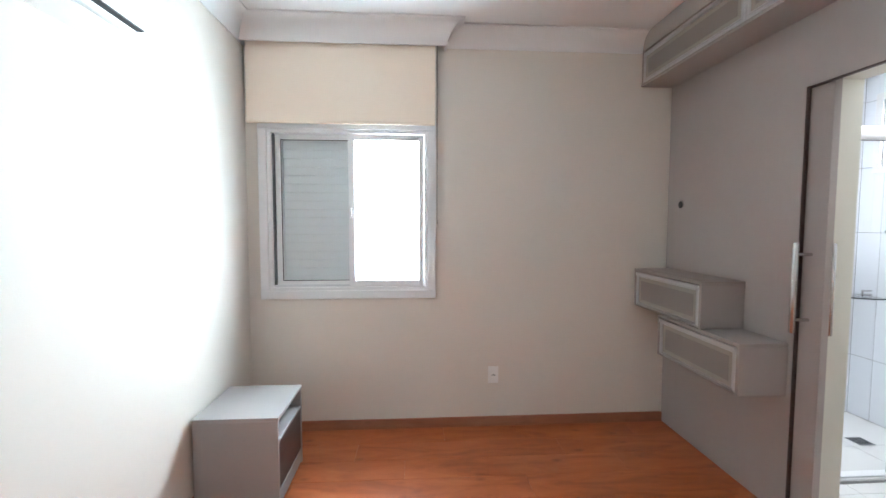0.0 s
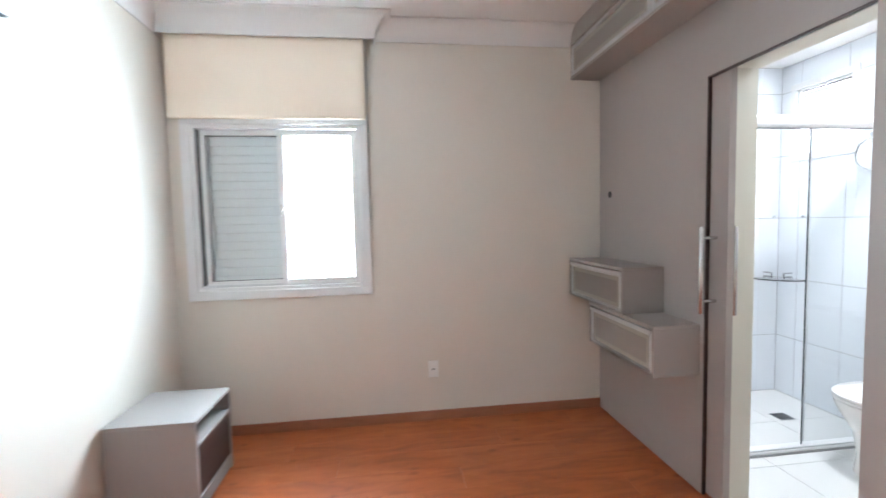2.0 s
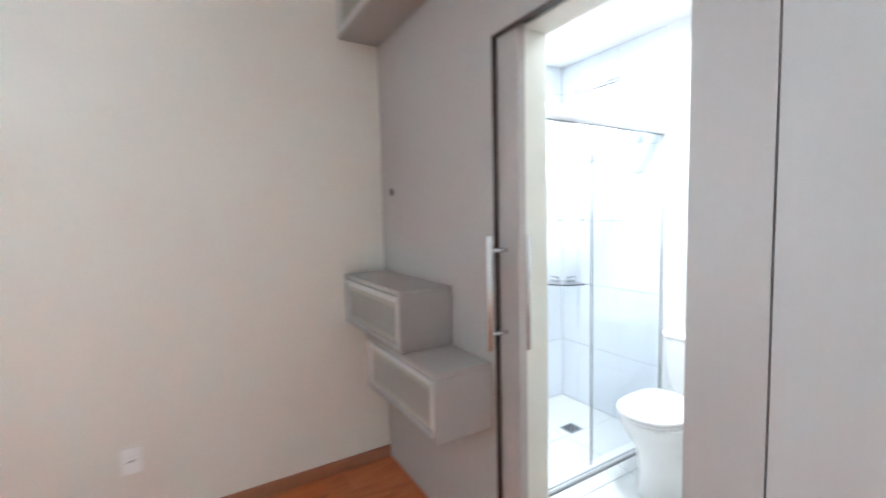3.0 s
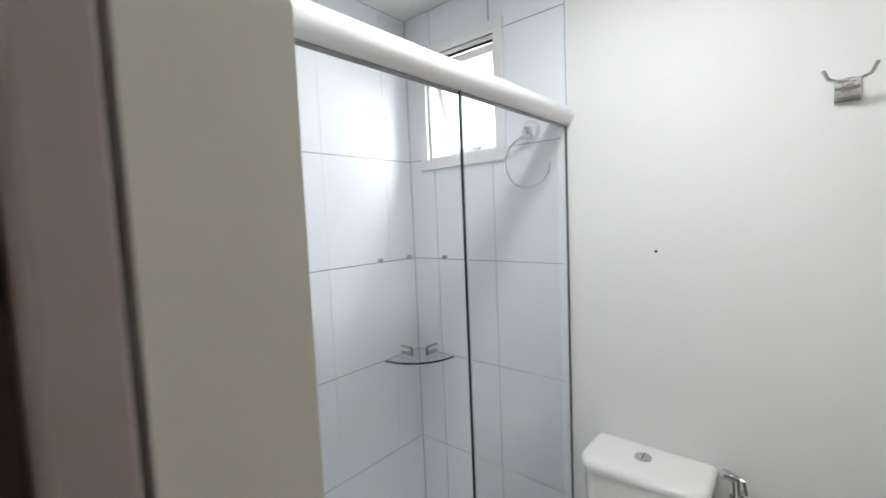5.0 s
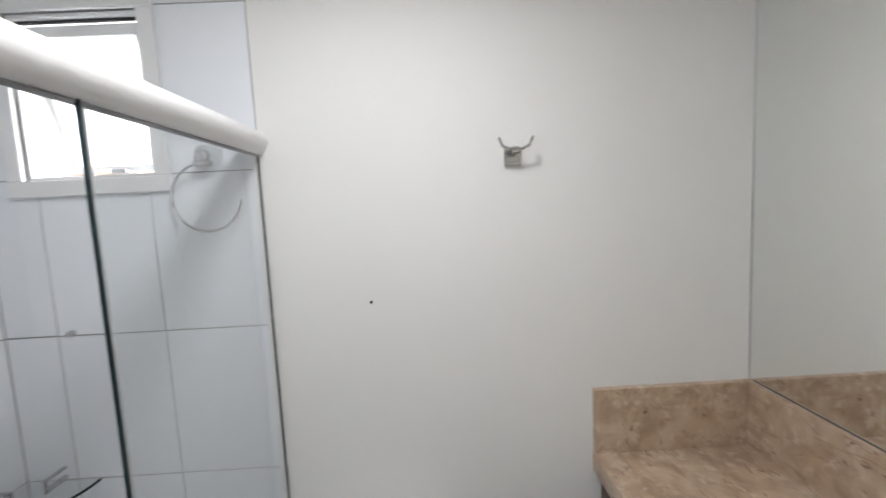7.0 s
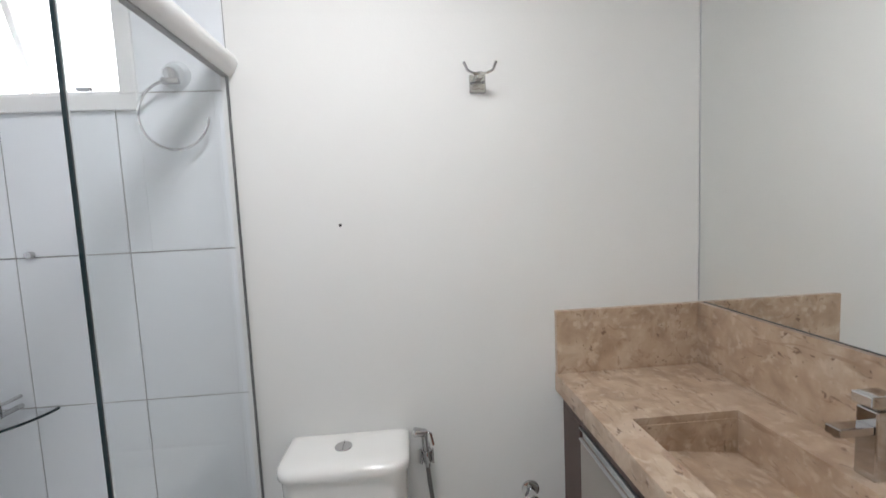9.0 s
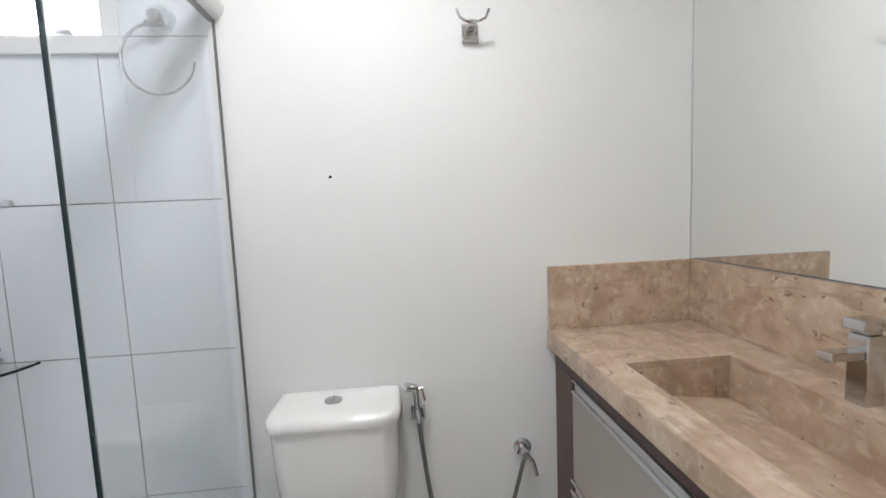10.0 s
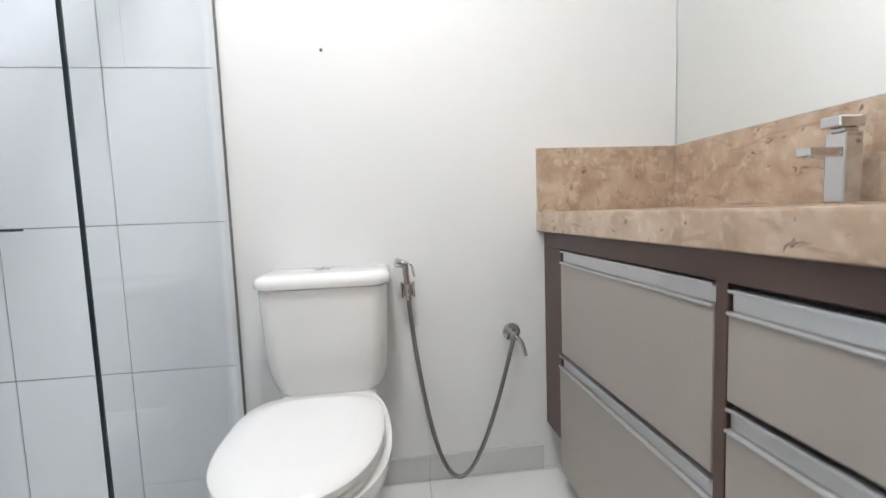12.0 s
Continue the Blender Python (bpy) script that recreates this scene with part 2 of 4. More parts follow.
# ---- building helpers ----
ORIGIN = {}


def thing(name, label, category, at=(0, 0, 0), group="", kind=""):
    ob = new(name)
    ob.location = at
    ORIGIN[ob] = Vector(at)
    return tagged(ob, label, category, group, kind)


def part(name, bm, material, parent=None, label="", smooth=False):
    at = ORIGIN.get(parent, Vector())
    bmesh.ops.recalc_face_normals(bm, faces=bm.faces)
    if at.length:
        bmesh.ops.translate(bm, verts=bm.verts, vec=-at)
    me = bpy.data.meshes.new(name)
    bm.to_mesh(me)
    bm.free()
    me.materials.append(material)
    if smooth:
        me.polygons.foreach_set("use_smooth", [True] * len(me.polygons))
        me.set_sharp_from_angle(angle=radians(40))
    ob = new(name, me)
    if parent:
        ob.parent = parent
    ORIGIN[ob] = at
    if label:
        ob["label"] = label
    return ob


def solid(name, bm, material, label, category, group="", kind="", smooth=False):
    return tagged(part(name, bm, material, None, smooth=smooth), label, category, group, kind)


def box(x0, x1, y0, y1, z0, z1, bevel=0.0, bm=None, seg=2):
    one = bmesh.new()
    bmesh.ops.create_cube(one, size=1)
    for v in one.verts:
        v.co = ((x0 + x1) / 2 + v.co.x * (x1 - x0), (y0 + y1) / 2 + v.co.y * (y1 - y0), (z0 + z1) / 2 + v.co.z * (z1 - z0))
    if bevel:
        bmesh.ops.bevel(one, geom=one.edges[:], offset=bevel, segments=seg, profile=0.5, affect="EDGES")
    return one if bm is None else join(bm, one)


def join(bm, other):
    me = bpy.data.meshes.new("tmp")
    other.to_mesh(me)
    other.free()
    bm.from_mesh(me)
    bpy.data.meshes.remove(me)
    return bm


def rod(p0, p1, r, seg=16, bm=None, r2=None, bevel=0.0):
    p0, p1 = Vector(p0), Vector(p1)
    d = p1 - p0
    one = bmesh.new()
    bmesh.ops.create_cone(one, cap_ends=True, segments=seg, radius1=r, radius2=r if r2 is None else r2, depth=d.length)
    if bevel:
        caps = [e for e in one.edges if abs(e.verts[0].co.z - e.verts[1].co.z) < 1e-6]
        bmesh.ops.bevel(one, geom=caps, offset=bevel, segments=2, profile=0.5, affect="EDGES")
    m = Matrix.Translation((p0 + p1) / 2) @ d.to_track_quat("Z", "Y").to_matrix().to_4x4()
    bmesh.ops.transform(one, matrix=m, verts=one.verts)
    return one if bm is None else join(bm, one)


def tube(points, r, seg=10, bm=None):
    pts = [Vector(p) for p in points]
    one = bmesh.new()
    rings = []
    for i, p in enumerate(pts):
        d = (pts[min(i + 1, len(pts) - 1)] - pts[max(i - 1, 0)]).normalized()
        q = d.to_track_quat("Z", "Y")
        rings.append([one.verts.new(p + q @ Vector((r * math.cos(a), r * math.sin(a), 0))) for a in (2 * math.pi * k / seg for k in range(seg))])
    for a, b in zip(rings, rings[1:]):
        k = min(range(seg), key=lambda s: (a[0].co - b[s].co).length)
        b[:] = b[k:] + b[:k]
        for i in range(seg):
            one.faces.new((a[i], a[(i + 1) % seg], b[(i + 1) % seg], b[i]))
    one.faces.new(rings[0][::-1])
    one.faces.new(rings[-1])
    return one if bm is None else join(bm, one)


def loft(sections, cap=True):
    """sections: lists of points of equal length, joined into one skin."""
    bm = bmesh.new()
    rings = [[bm.verts.new(p) for p in s] for s in sections]
    n = len(rings[0])
    for a, b in zip(rings, rings[1:]):
        for i in range(n):
            bm.faces.new((a[i], a[(i + 1) % n], b[(i + 1) % n], b[i]))
    if cap:
        bm.faces.new(rings[0][::-1])
        bm.faces.new(rings[-1])
    return bm


def frame_bars(u0, u1, v0, v1, w, make, names):
    """Four bars round a rectangle; make(u0, u1, v0, v1) gives a bar."""
    return [(names[0], make(u0, u1, v1 - w, v1)), (names[1], make(u0, u1, v0, v0 + w)),
            (names[2], make(u0, u0 + w, v0 + w, v1 - w)), (names[3], make(u1 - w, u1, v0 + w, v1 - w))]


def minus(r, h):
    """A rectangle (u0, u1, v0, v1) without the hole h, as rectangles."""
    u0, u1, v0, v1 = r
    a0, a1, b0, b1 = max(u0, h[0]), min(u1, h[1]), max(v0, h[2]), min(v1, h[3])
    if a0 >= a1 or b0 >= b1:
        return [r]
    out = [(u0, a0, v0, v1), (a1, u1, v0, v1), (a0, a1, v0, b0), (a0, a1, b1, v1)]
    return [q for q in out if q[1] - q[0] > 0.004 and q[3] - q[2] > 0.004]


def holed_wall(name, r, h, make, material, label):
    bm = bmesh.new()
    for q in minus(r, h):
        make(q, bm)
    return solid(name, bm, material, label, "wall", kind="structure")


# ---- plan ----
WX, EX, NY, SY, CZ = -0.83, 2.018, 2.806, -1.3, 2.68       # bedroom
BW, BE, BS, BN, BC = 2.200, 3.503, 0.598, 2.86, 2.47        # bathroom
DS, DN, DT = 1.09, 1.785, 2.022                             # door cut in the panelling
WIN = (-0.70, 0.35, 0.955, 2.025)
BWIN = (2.357, 2.733, 1.805, 2.27)

# bedroom shell
holed_wall("wall_north", (WX - 0.15, EX + 0.19, 0, 2.85), WIN, lambda q, bm: box(q[0], q[1], NY, NY + 0.16, q[2], q[3], bm=bm), M_WALL, "cream painted bedroom wall with a sliding window")
solid("wall_west", box(WX - 0.15, WX, SY - 0.15, NY, 0, 2.85), M_WALL, "cream painted bedroom wall lit by the window", "wall", kind="structure")
solid("wall_south", box(WX, BW, SY - 0.15, SY, 0, 2.85), M_WALL, "plain cream painted bedroom wall", "wall", kind="structure")
holed_wall("wall_east", (SY, NY, 0, 2.85), (DS, 1.70, -1, DT + 0.01), lambda q, bm: box(2.085, BW, q[0], q[1], q[2], q[3], bm=bm), M_JAMB, "pale painted wall between bedroom and bathroom")
solid("wall_east_south", box(EX, 2.082, SY, 0.9255, 0, CZ), M_SIDE, "pale taupe wall lining beside the bathroom door", "wall", kind="structure")
solid("ceiling", box(WX - 0.15, 2.085, SY - 0.15, NY, CZ, CZ + 0.1), M_CEIL, "white painted plaster bedroom ceiling", "ceiling", kind="structure")
floor = solid("floor", box(WX - 0.15, 2.085, SY - 0.15, NY, -0.12, -0.008), M_SKIRT, "orange wood laminate floor of long planks", "floor", kind="structure")
solid("threshold", box(2.085, BW, DS - 0.02, 1.70, -0.1, 0.004, 0.002), M_STONE, "beige stone threshold under the sliding door", "threshold", kind="structure")

# panelling with the cut for the sliding door
pan = thing("wall_panelling", "taupe melamine panelling that hides the sliding door", "wall panel", (EX, 1.8, 0), kind="structure")
outline = [(0.93, 0.003), (DS, 0.003), (DS, DT), (DN, DT), (DN, 0.003), (NY - 0.001, 0.003), (NY - 0.001, CZ - 0.001), (0.93, CZ - 0.001)]
part("panel", loft([[Vector((x, y, z)) for y, z in outline] for x in (EX, EX + 0.016)]), M_MDFV, pan)
part("lining", box(EX + 0.017, 2.083, 0.94, DS - 0.002, 0.003, DT - 0.002), M_MDFV, pan)
part("edge_strip", box(EX + 0.0015, 2.036, DN - 0.0075, DN - 0.0005, 0.003, DT - 0.008), M_DARK, pan, "dark brown edge strip")
part("edge_strip", box(EX + 0.0015, 2.036, DS + 0.0005, DN - 0.0005, DT - 0.0075, DT - 0.0005), M_DARK, pan, "dark brown edge strip")
part("track", box(EX + 0.017, 2.082, 0.95, 2.78, DT + 0.012, DT + 0.06), M_BLACK, pan, "dark door track above the opening")

# cornices
def crown(name, a, b, inward, z0, z1, depth):
    """A coved moulding from a to b (plan points), growing inward towards the ceiling."""
    a, b, n = Vector((*a, 0)), Vector((*b, 0)), Vector((*inward, 0))
    prof = [(0, z0), (0.006, z0), (0.008, z0 + 0.008)]
    prof += [(0.008 + (depth - 0.014) * (1 - math.cos(k * math.pi / 20)) ** 0.8, z0 + 0.008 + (z1 - z0 - 0.016) * math.sin(k * math.pi / 20)) for k in range(1, 11)]
    prof += [(depth, z1 - 0.010), (depth, z1), (0, z1)]
    return loft([[p + n * d + Vector((0, 0, z)) for d, z in prof] for p in (a, b)])


cor = thing("cornice", "white coved plaster cornice round the ceiling", "cornice", (0, 2, 2.6), kind="structure")
Z0, Z1 = 2.555, CZ - 0.002
part("moulding", crown("m", (0.46, NY - 0.001), (1.80, NY - 0.001), (0, -1), Z0, Z1, 0.10), M_CEIL, cor, smooth=True)
part("moulding", crown("m", (WX + 0.001, SY), (WX + 0.001, NY), (1, 0), Z0 - 0.02, Z1, 0.10), M_CEIL, cor, smooth=True)
part("moulding", crown("m", (WX + 0.002, SY + 0.001), (2.0, SY + 0.001), (0, 1), Z0, Z1, 0.10), M_CEIL, cor, smooth=True)
cbox = thing("curtain_box", "white plaster curtain box over the window", "curtain box", (0, NY, 2.6), kind="structure")


def box_moulding():
    zb = Z0 - 0.014
    prof = [(0.0, zb), (0.002, zb + 0.012)]
    prof += [(0.002 + 0.095 * (1 - math.cos(k * math.pi / 20)) ** 0.8, zb + 0.012 + (Z1 - zb - 0.024) * math.sin(k * math.pi / 20)) for k in range(1, 11)]
    prof += [(0.103, Z1 - 0.006), (0.103, Z1)]
    y0, xe = NY - 0.085, 0.47
    rows = []
    for d, z in prof:
        rows.append([Vector((WX + 0.003, y0 - d, z)), Vector((xe + d, y0 - d, z)), Vector((xe + d, NY - 0.002, z)),
                     Vector((xe - 0.014, NY - 0.002, z)), Vector((xe - 0.014, y0 + 0.014, z)), Vector((WX + 0.003, y0 + 0.014, z))])
    return loft(rows)


part("moulding", box_moulding(), M_CEIL, cbox, smooth=True)

# skirtings
for nm, b in (("skirting_north", box(WX + 0.015, EX - 0.001, NY - 0.015, NY - 0.001, 0.001, 0.07, 0.004)),
              ("skirting_west", box(WX + 0.001, WX + 0.015, SY, NY - 0.016, 0.001, 0.07, 0.004))):
    solid(nm, b, M_SKIRT, "reddish wood skirting board along the wall", "skirting board", kind="structure")

# bathroom shell
holed_wall("wall_bathroom_east", (BS - 0.15, BN + 0.15, -0.1, 2.6), BWIN, lambda q, bm: box(BE + 0.004, BE + 0.16, q[0], q[1], q[2], q[3], bm=bm), M_GROUT, "tiled and painted outer bathroom wall with a small window")
solid("plaster_east", box(BE - 0.001, BE + 0.0035, BS, 2.060, 0.0, BC), M_BATHWALL, "white painted plaster wall behind the toilet", "wall", kind="structure")
solid("wall_bathroom_north", box(BW, BE + 0.004, BN + 0.004, BN + 0.15, -0.1, 2.6), M_GROUT, "white tiled shower wall", "wall", kind="structure")
solid("wall_bathroom_south", box(BW, BE + 0.004, BS - 0.15, BS, -0.1, 2.6), M_BATHWALL, "white painted wall behind the vanity", "wall", kind="structure")
solid("ceiling_bathroom", box(BW, BE, BS, BN, BC, BC + 0.1), M_CEIL, "white plaster bathroom ceiling", "ceiling", kind="structure")
solid("lining_bathroom_west", box(BW, BW + 0.004, 1.72, BN, 0.0, BC), M_BATHWALL, "white painted bathroom wall beside the door", "wall", kind="structure")
bfloor = solid("floor_bathroom", box(BW, BE + 0.004, BS, BN, -0.12, -0.004), M_FGROUT, "glossy white tiled bathroom floor", "floor", kind="structure")
bb = thing("baseboard", "pale grey ceramic baseboard behind the toilet", "baseboard", (BE, 1.3, 0), kind="structure")
for y0, y1 in ((1.09, 1.489), (1.492, 1.94), (1.943, 2.022)):
    part("baseboard_piece", box(BE - 0.012, BE - 0.0015, y0, y1, 0.001, 0.086, 0.002), M_BASEB, bb)

# ---- bedroom window ----
win = thing("window_1", "white aluminium sliding window with one shutter closed", "window", (-0.17, NY, 0.9), kind="structure")
yb = lambda d0, d1: (lambda a, b, c, d: box(a, b, NY + d0, NY + d1, c, d, 0.003))
for nm, b in frame_bars(-0.752, 0.402, 0.905, 2.075, 0.055, yb(-0.016, -0.001), ["casing"] * 4):
    part(nm, b, M_WHITE, win)
for nm, b in frame_bars(-0.699, 0.349, 0.956, 2.024, 0.026, yb(0.0, 0.11), ["frame"] * 4):
    part(nm, b, M_WHITE, win)
for x in (0.018, 0.036, 0.056):
    part("rail", box(-0.672, 0.322, NY + x, NY + x + 0.004, 0.982, 0.996), M_ALU, win)


def sash(x0, x1, d0, d1, latch):
    s = part("sash", box(x0, x0 + 0.035, NY + d0, NY + d1, 0.985, 1.995, 0.003), M_WHITE, win)
    for b in (box(x1 - 0.035, x1, NY + d0, NY + d1, 0.985, 1.995, 0.003), box(x0 + 0.035, x1 - 0.035, NY + d0, NY + d1, 0.985, 1.02, 0.003),
              box(x0 + 0.035, x1 - 0.035, NY + d0, NY + d1, 1.96, 1.995, 0.003)):
        part("sash_bar", b, M_WHITE, s)
    g = part("pane", box(x0 + 0.03, x1 - 0.03, NY + (d0 + d1) / 2 - 0.002, NY + (d0 + d1) / 2 + 0.002, 1.015, 1.965), M_WINGLASS, s)
    g.visible_shadow = False
    for b in (box(x0 + 0.035, x0 + 0.039, NY + d0 + 0.004, NY + d0 + 0.010, 1.02, 1.96), box(x0 + 0.039, x1 - 0.035, NY + d0 + 0.004, NY + d0 + 0.010, 1.956, 1.96),
              box(x0 + 0.039, x1 - 0.035, NY + d0 + 0.004, NY + d0 + 0.010, 1.02, 1.024)):
        part("gasket", b, M_BLACK, s)
    if latch:
        part("latch", box(x0 + 0.012, x0 + 0.024, NY + d0 - 0.008, NY + d0 - 0.0005, 1.44, 1.51, 0.002), M_STEEL, s)


# Added dark strip: paints the shade of the track groove beside the left sash.
part("track_seal", box(-0.6725, -0.661, NY + 0.022, NY + 0.066, 0.985, 1.995), M_SEAL_SHADE, win, "dark grey strip painted as shade in the track groove")
sash(-0.66, -0.14, 0.042, 0.066, False)
sash(-0.178, 0.322, 0.012, 0.036, True)
shut = part("shutter", box(-0.66, -0.62, NY + 0.075, NY + 0.10, 0.985, 1.995, 0.003), M_SHUTTER, win, "closed pale grey louvred shutter")
part("stile", box(-0.19, -0.15, NY + 0.075, NY + 0.10, 0.985, 1.995, 0.003), M_SHUTTER, shut)
part("top_rail", box(-0.62, -0.19, NY + 0.075, NY + 0.10, 1.955, 1.995, 0.003), M_SHUTTER, shut)
for k in range(17):
    z = 0.99 + k * 0.0567
    one = box(-0.62, -0.19, -0.004, 0.004, 0, 0.060, 0.003)
    bmesh.ops.transform(one, matrix=Matrix.Translation((0, NY + 0.083, z)) @ Matrix.Rotation(radians(-5), 4, "X"), verts=one.verts)
    part("slat", one, M_SHUTTER, shut)

# ---- roller blind ----
bl = thing("roller_blind", "beige fabric roller blind, half raised over the window", "roller blind", (-0.2, NY - 0.05, 2.1))
part("roller", rod((-0.81, NY - 0.045, 2.60), (0.40, NY - 0.045, 2.60), 0.028, 24), M_BLIND, bl, smooth=True)
part("valance", box(-0.815, 0.405, NY - 0.078, NY - 0.072, 2.545, 2.64, 0.002), M_BLIND, bl)
part("fabric", box(-0.80, 0.395, NY - 0.0535, NY - 0.0505, 2.052, 2.60, 0.001), M_BLIND, bl)
part("bottom_bar", box(-0.80, 0.395, NY - 0.056, NY - 0.044, 2.044, 2.062, 0.003), M_BLIND, bl)
part("bracket", box(0.402, 0.412, NY - 0.07, NY - 0.001, 2.57, 2.63, 0.002), M_PLASTIC, bl)
ch = [(0.408, NY - 0.045, 2.60 - 0.03 * k) for k in range(0, 40)]
part("chain", tube(ch + [(0.412, NY - 0.035, 1.405), (0.408, NY - 0.025, 1.43)] + [(0.408, NY - 0.024, 1.43 + 0.1 * k) for k in range(1, 12)], 0.0026, 6), M_CHAIN, bl, "beaded pull chain")

# ---- nightstand ----
ns = thing("nightstand", "grey melamine nightstand with open shelf and dark drawer", "nightstand", (-0.61, 2.22, 0))
X0, X1, Y0, Y1 = -0.812, -0.406, 2.009, 2.436
part("top", box(X0, X1 + 0.002, Y0 - 0.001, Y1 + 0.001, 0.444, 0.462, 0.0015), M_GREY, ns)
part("side_panel", box(X0, X1, Y0, Y0 + 0.018, 0.0, 0.4435, 0.0015), M_GREY, ns)
part("side_panel", box(X0, X1, Y1 - 0.018, Y1, 0.0, 0.4435, 0.0015), M_GREY, ns)
part("back_panel", box(X0, X0 + 0.008, Y0 + 0.0185, Y1 - 0.0185, 0.02, 0.443), M_DARK, ns)
part("shelf", box(X0 + 0.009, X1 - 0.001, Y0 + 0.0185, Y1 - 0.0185, 0.328, 0.344, 0.0015), M_GREY, ns)
part("drawer", box(X1 - 0.02, X1 - 0.004, Y0 + 0.020, Y1 - 0.020, 0.088, 0.324, 0.002), M_DARK, ns, "dark brown drawer front")
part("plinth", box(X1 - 0.018, X1 - 0.001, Y0 + 0.0185, Y1 - 0.0185, 0.012, 0.083, 0.0015), M_GREY, ns)

# ---- wall cabinets ----
def flip_door(th, x, y0, y1, z0, z1, handle=True):
    d = part("door", box(x - 0.001, x + 0.014, y0, y0 + 0.018, z0, z1, 0.002), M_ALU, th, "aluminium framed frosted glass flap")
    part("frame_bar", box(x - 0.001, x + 0.014, y1 - 0.018, y1, z0, z1, 0.002), M_ALU, d)
    part("frame_bar", box(x - 0.001, x + 0.014, y0 + 0.018, y1 - 0.018, z0, z0 + 0.016, 0.002), M_ALU, d)
    part("frame_bar", box(x - 0.001, x + 0.014, y0 + 0.018, y1 - 0.018, z1 - 0.02, z1, 0.002), M_ALU, d)
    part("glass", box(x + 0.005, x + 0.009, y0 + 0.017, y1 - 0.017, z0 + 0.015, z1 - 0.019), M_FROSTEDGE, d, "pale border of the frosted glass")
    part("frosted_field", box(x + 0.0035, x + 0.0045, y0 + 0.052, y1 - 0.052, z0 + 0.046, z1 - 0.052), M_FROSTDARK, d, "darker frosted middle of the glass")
    for nm, b in frame_bars(y0 + 0.022, y1 - 0.022, z0 + 0.020, z1 - 0.024, 0.004, lambda u0, u1, v0, v1: box(x + 0.0005, x + 0.0048, u0, u1, v0, v1), ["bead"] * 4):
        part(nm, b, M_ALU, d, "bright inner bead")
    if handle:
        part("handle_profile", box(x - 0.010, x - 0.0015, y0, y1, z1 - 0.020, z1 + 0.002, 0.003), M_ALU, d)


def wall_cabinet(y0, y1, z0, z1, label):
    x = 1.774
    c = thing("wall_cabinet", label, "wall cabinet", (1.9, (y0 + y1) / 2, z0), "floating cabinets beside the door")
    part("top", box(x - 0.002, EX - 0.001, y0, y1, z1 - 0.018, z1, 0.0015), M_MDF, c)
    part("bottom", box(x + 0.002, EX - 0.001, y0 + 0.0185, y1 - 0.0185, z0, z0 + 0.016, 0.0015), M_MDF, c)
    part("side_panel", box(x, EX - 0.001, y0, y0 + 0.018, z0, z1 - 0.0185, 0.0015), M_MDF, c)
    part("side_panel", box(x, EX - 0.001, y1 - 0.018, y1, z0, z1 - 0.0185, 0.0015), M_MDF, c)
    part("back_panel", box(EX - 0.008, EX - 0.002, y0 + 0.0185, y1 - 0.0185, z0 + 0.017, z1 - 0.019), M_DARK, c)
    flip_door(c, x + 0.003, y0 + 0.020, y1 - 0.020, z0 + 0.004, z1 - 0.026)


wall_cabinet(2.083, 2.765, 0.849, 1.103, "small taupe floating cabinet mounted higher, frosted flap")
wall_cabinet(1.806, 2.472, 0.596, 0.848, "small taupe floating cabinet below its twin, frosted flap")

up = thing("overhead_cabinet", "long taupe overhead cabinet with frosted flap doors", "overhead cabinet", (1.9, 1.5, 2.335))
part("bottom", box(1.80, EX - 0.001, 0.1, NY - 0.002, 2.335, 2.353, 0.0015), M_MDF, up)
part("end_panel", box(1.803, EX - 0.001, NY - 0.020, NY - 0.002, 2.354, 2.677, 0.0015), M_MDF, up)
part("end_panel", box(1.803, EX - 0.001, 0.1, 0.118, 2.354, 2.677, 0.0015), M_MDF, up)
part("back_panel", box(EX - 0.01, EX - 0.002, 0.12, NY - 0.022, 2.354, 2.677), M_DARK, up)
part("fascia", box(1.798, 1.815, 0.12, NY - 0.021, 2.562, 2.677, 0.0015), M_MDF, up)
for k in range(3):
    flip_door(up, 1.802, NY - 0.022 - 0.89 * (k + 1) + 0.004, NY - 0.022 - 0.89 * k, 2.356, 2.552, False)

# ---- sliding door ----
dr = thing("door_1", "taupe sliding door pushed open behind the panelling", "sliding door", (2.05, 2.1, 0.01), kind="structure")
part("leaf", box(2.038, 2.072, 1.672, 2.47, 0.012, 2.05, 0.0015), M_MDFV, dr)
h = part("pull_handle", rod((1.972, 1.748, 0.915), (1.972, 1.748, 1.325), 0.0125, 20, bevel=0.002), M_STEEL, dr, "long brushed steel pull handle", smooth=True)
for z in (0.975, 1.272):
    part("standoff", rod((1.975, 1.748, z), (2.039, 1.738, z), 0.008, 14), M_STEEL, h, smooth=True)
h = part("pull_handle", rod((2.088, 1.686, 0.915), (2.088, 1.686, 1.325), 0.0115, 20, bevel=0.002), M_STEEL, dr, "long brushed steel pull handle", smooth=True)
for z in (0.975, 1.272):
    part("standoff", rod((2.084, 1.686, z), (2.0725, 1.686, z), 0.007, 14), M_STEEL, h, smooth=True)

# ---- outlet, hole, air conditioner ----
o = thing("wall_outlet", "white plastic wall outlet with three pin holes", "outlet", (0.80, NY, 0.36))
part("plate", box(0.764, 0.836, NY - 0.010, NY - 0.0005, 0.305, 0.423, 0.004), M_PLASTIC, o)
part("socket", box(0.783, 0.817, NY - 0.013, NY - 0.0102, 0.345, 0.383, 0.002), M_PLASTIC, o)
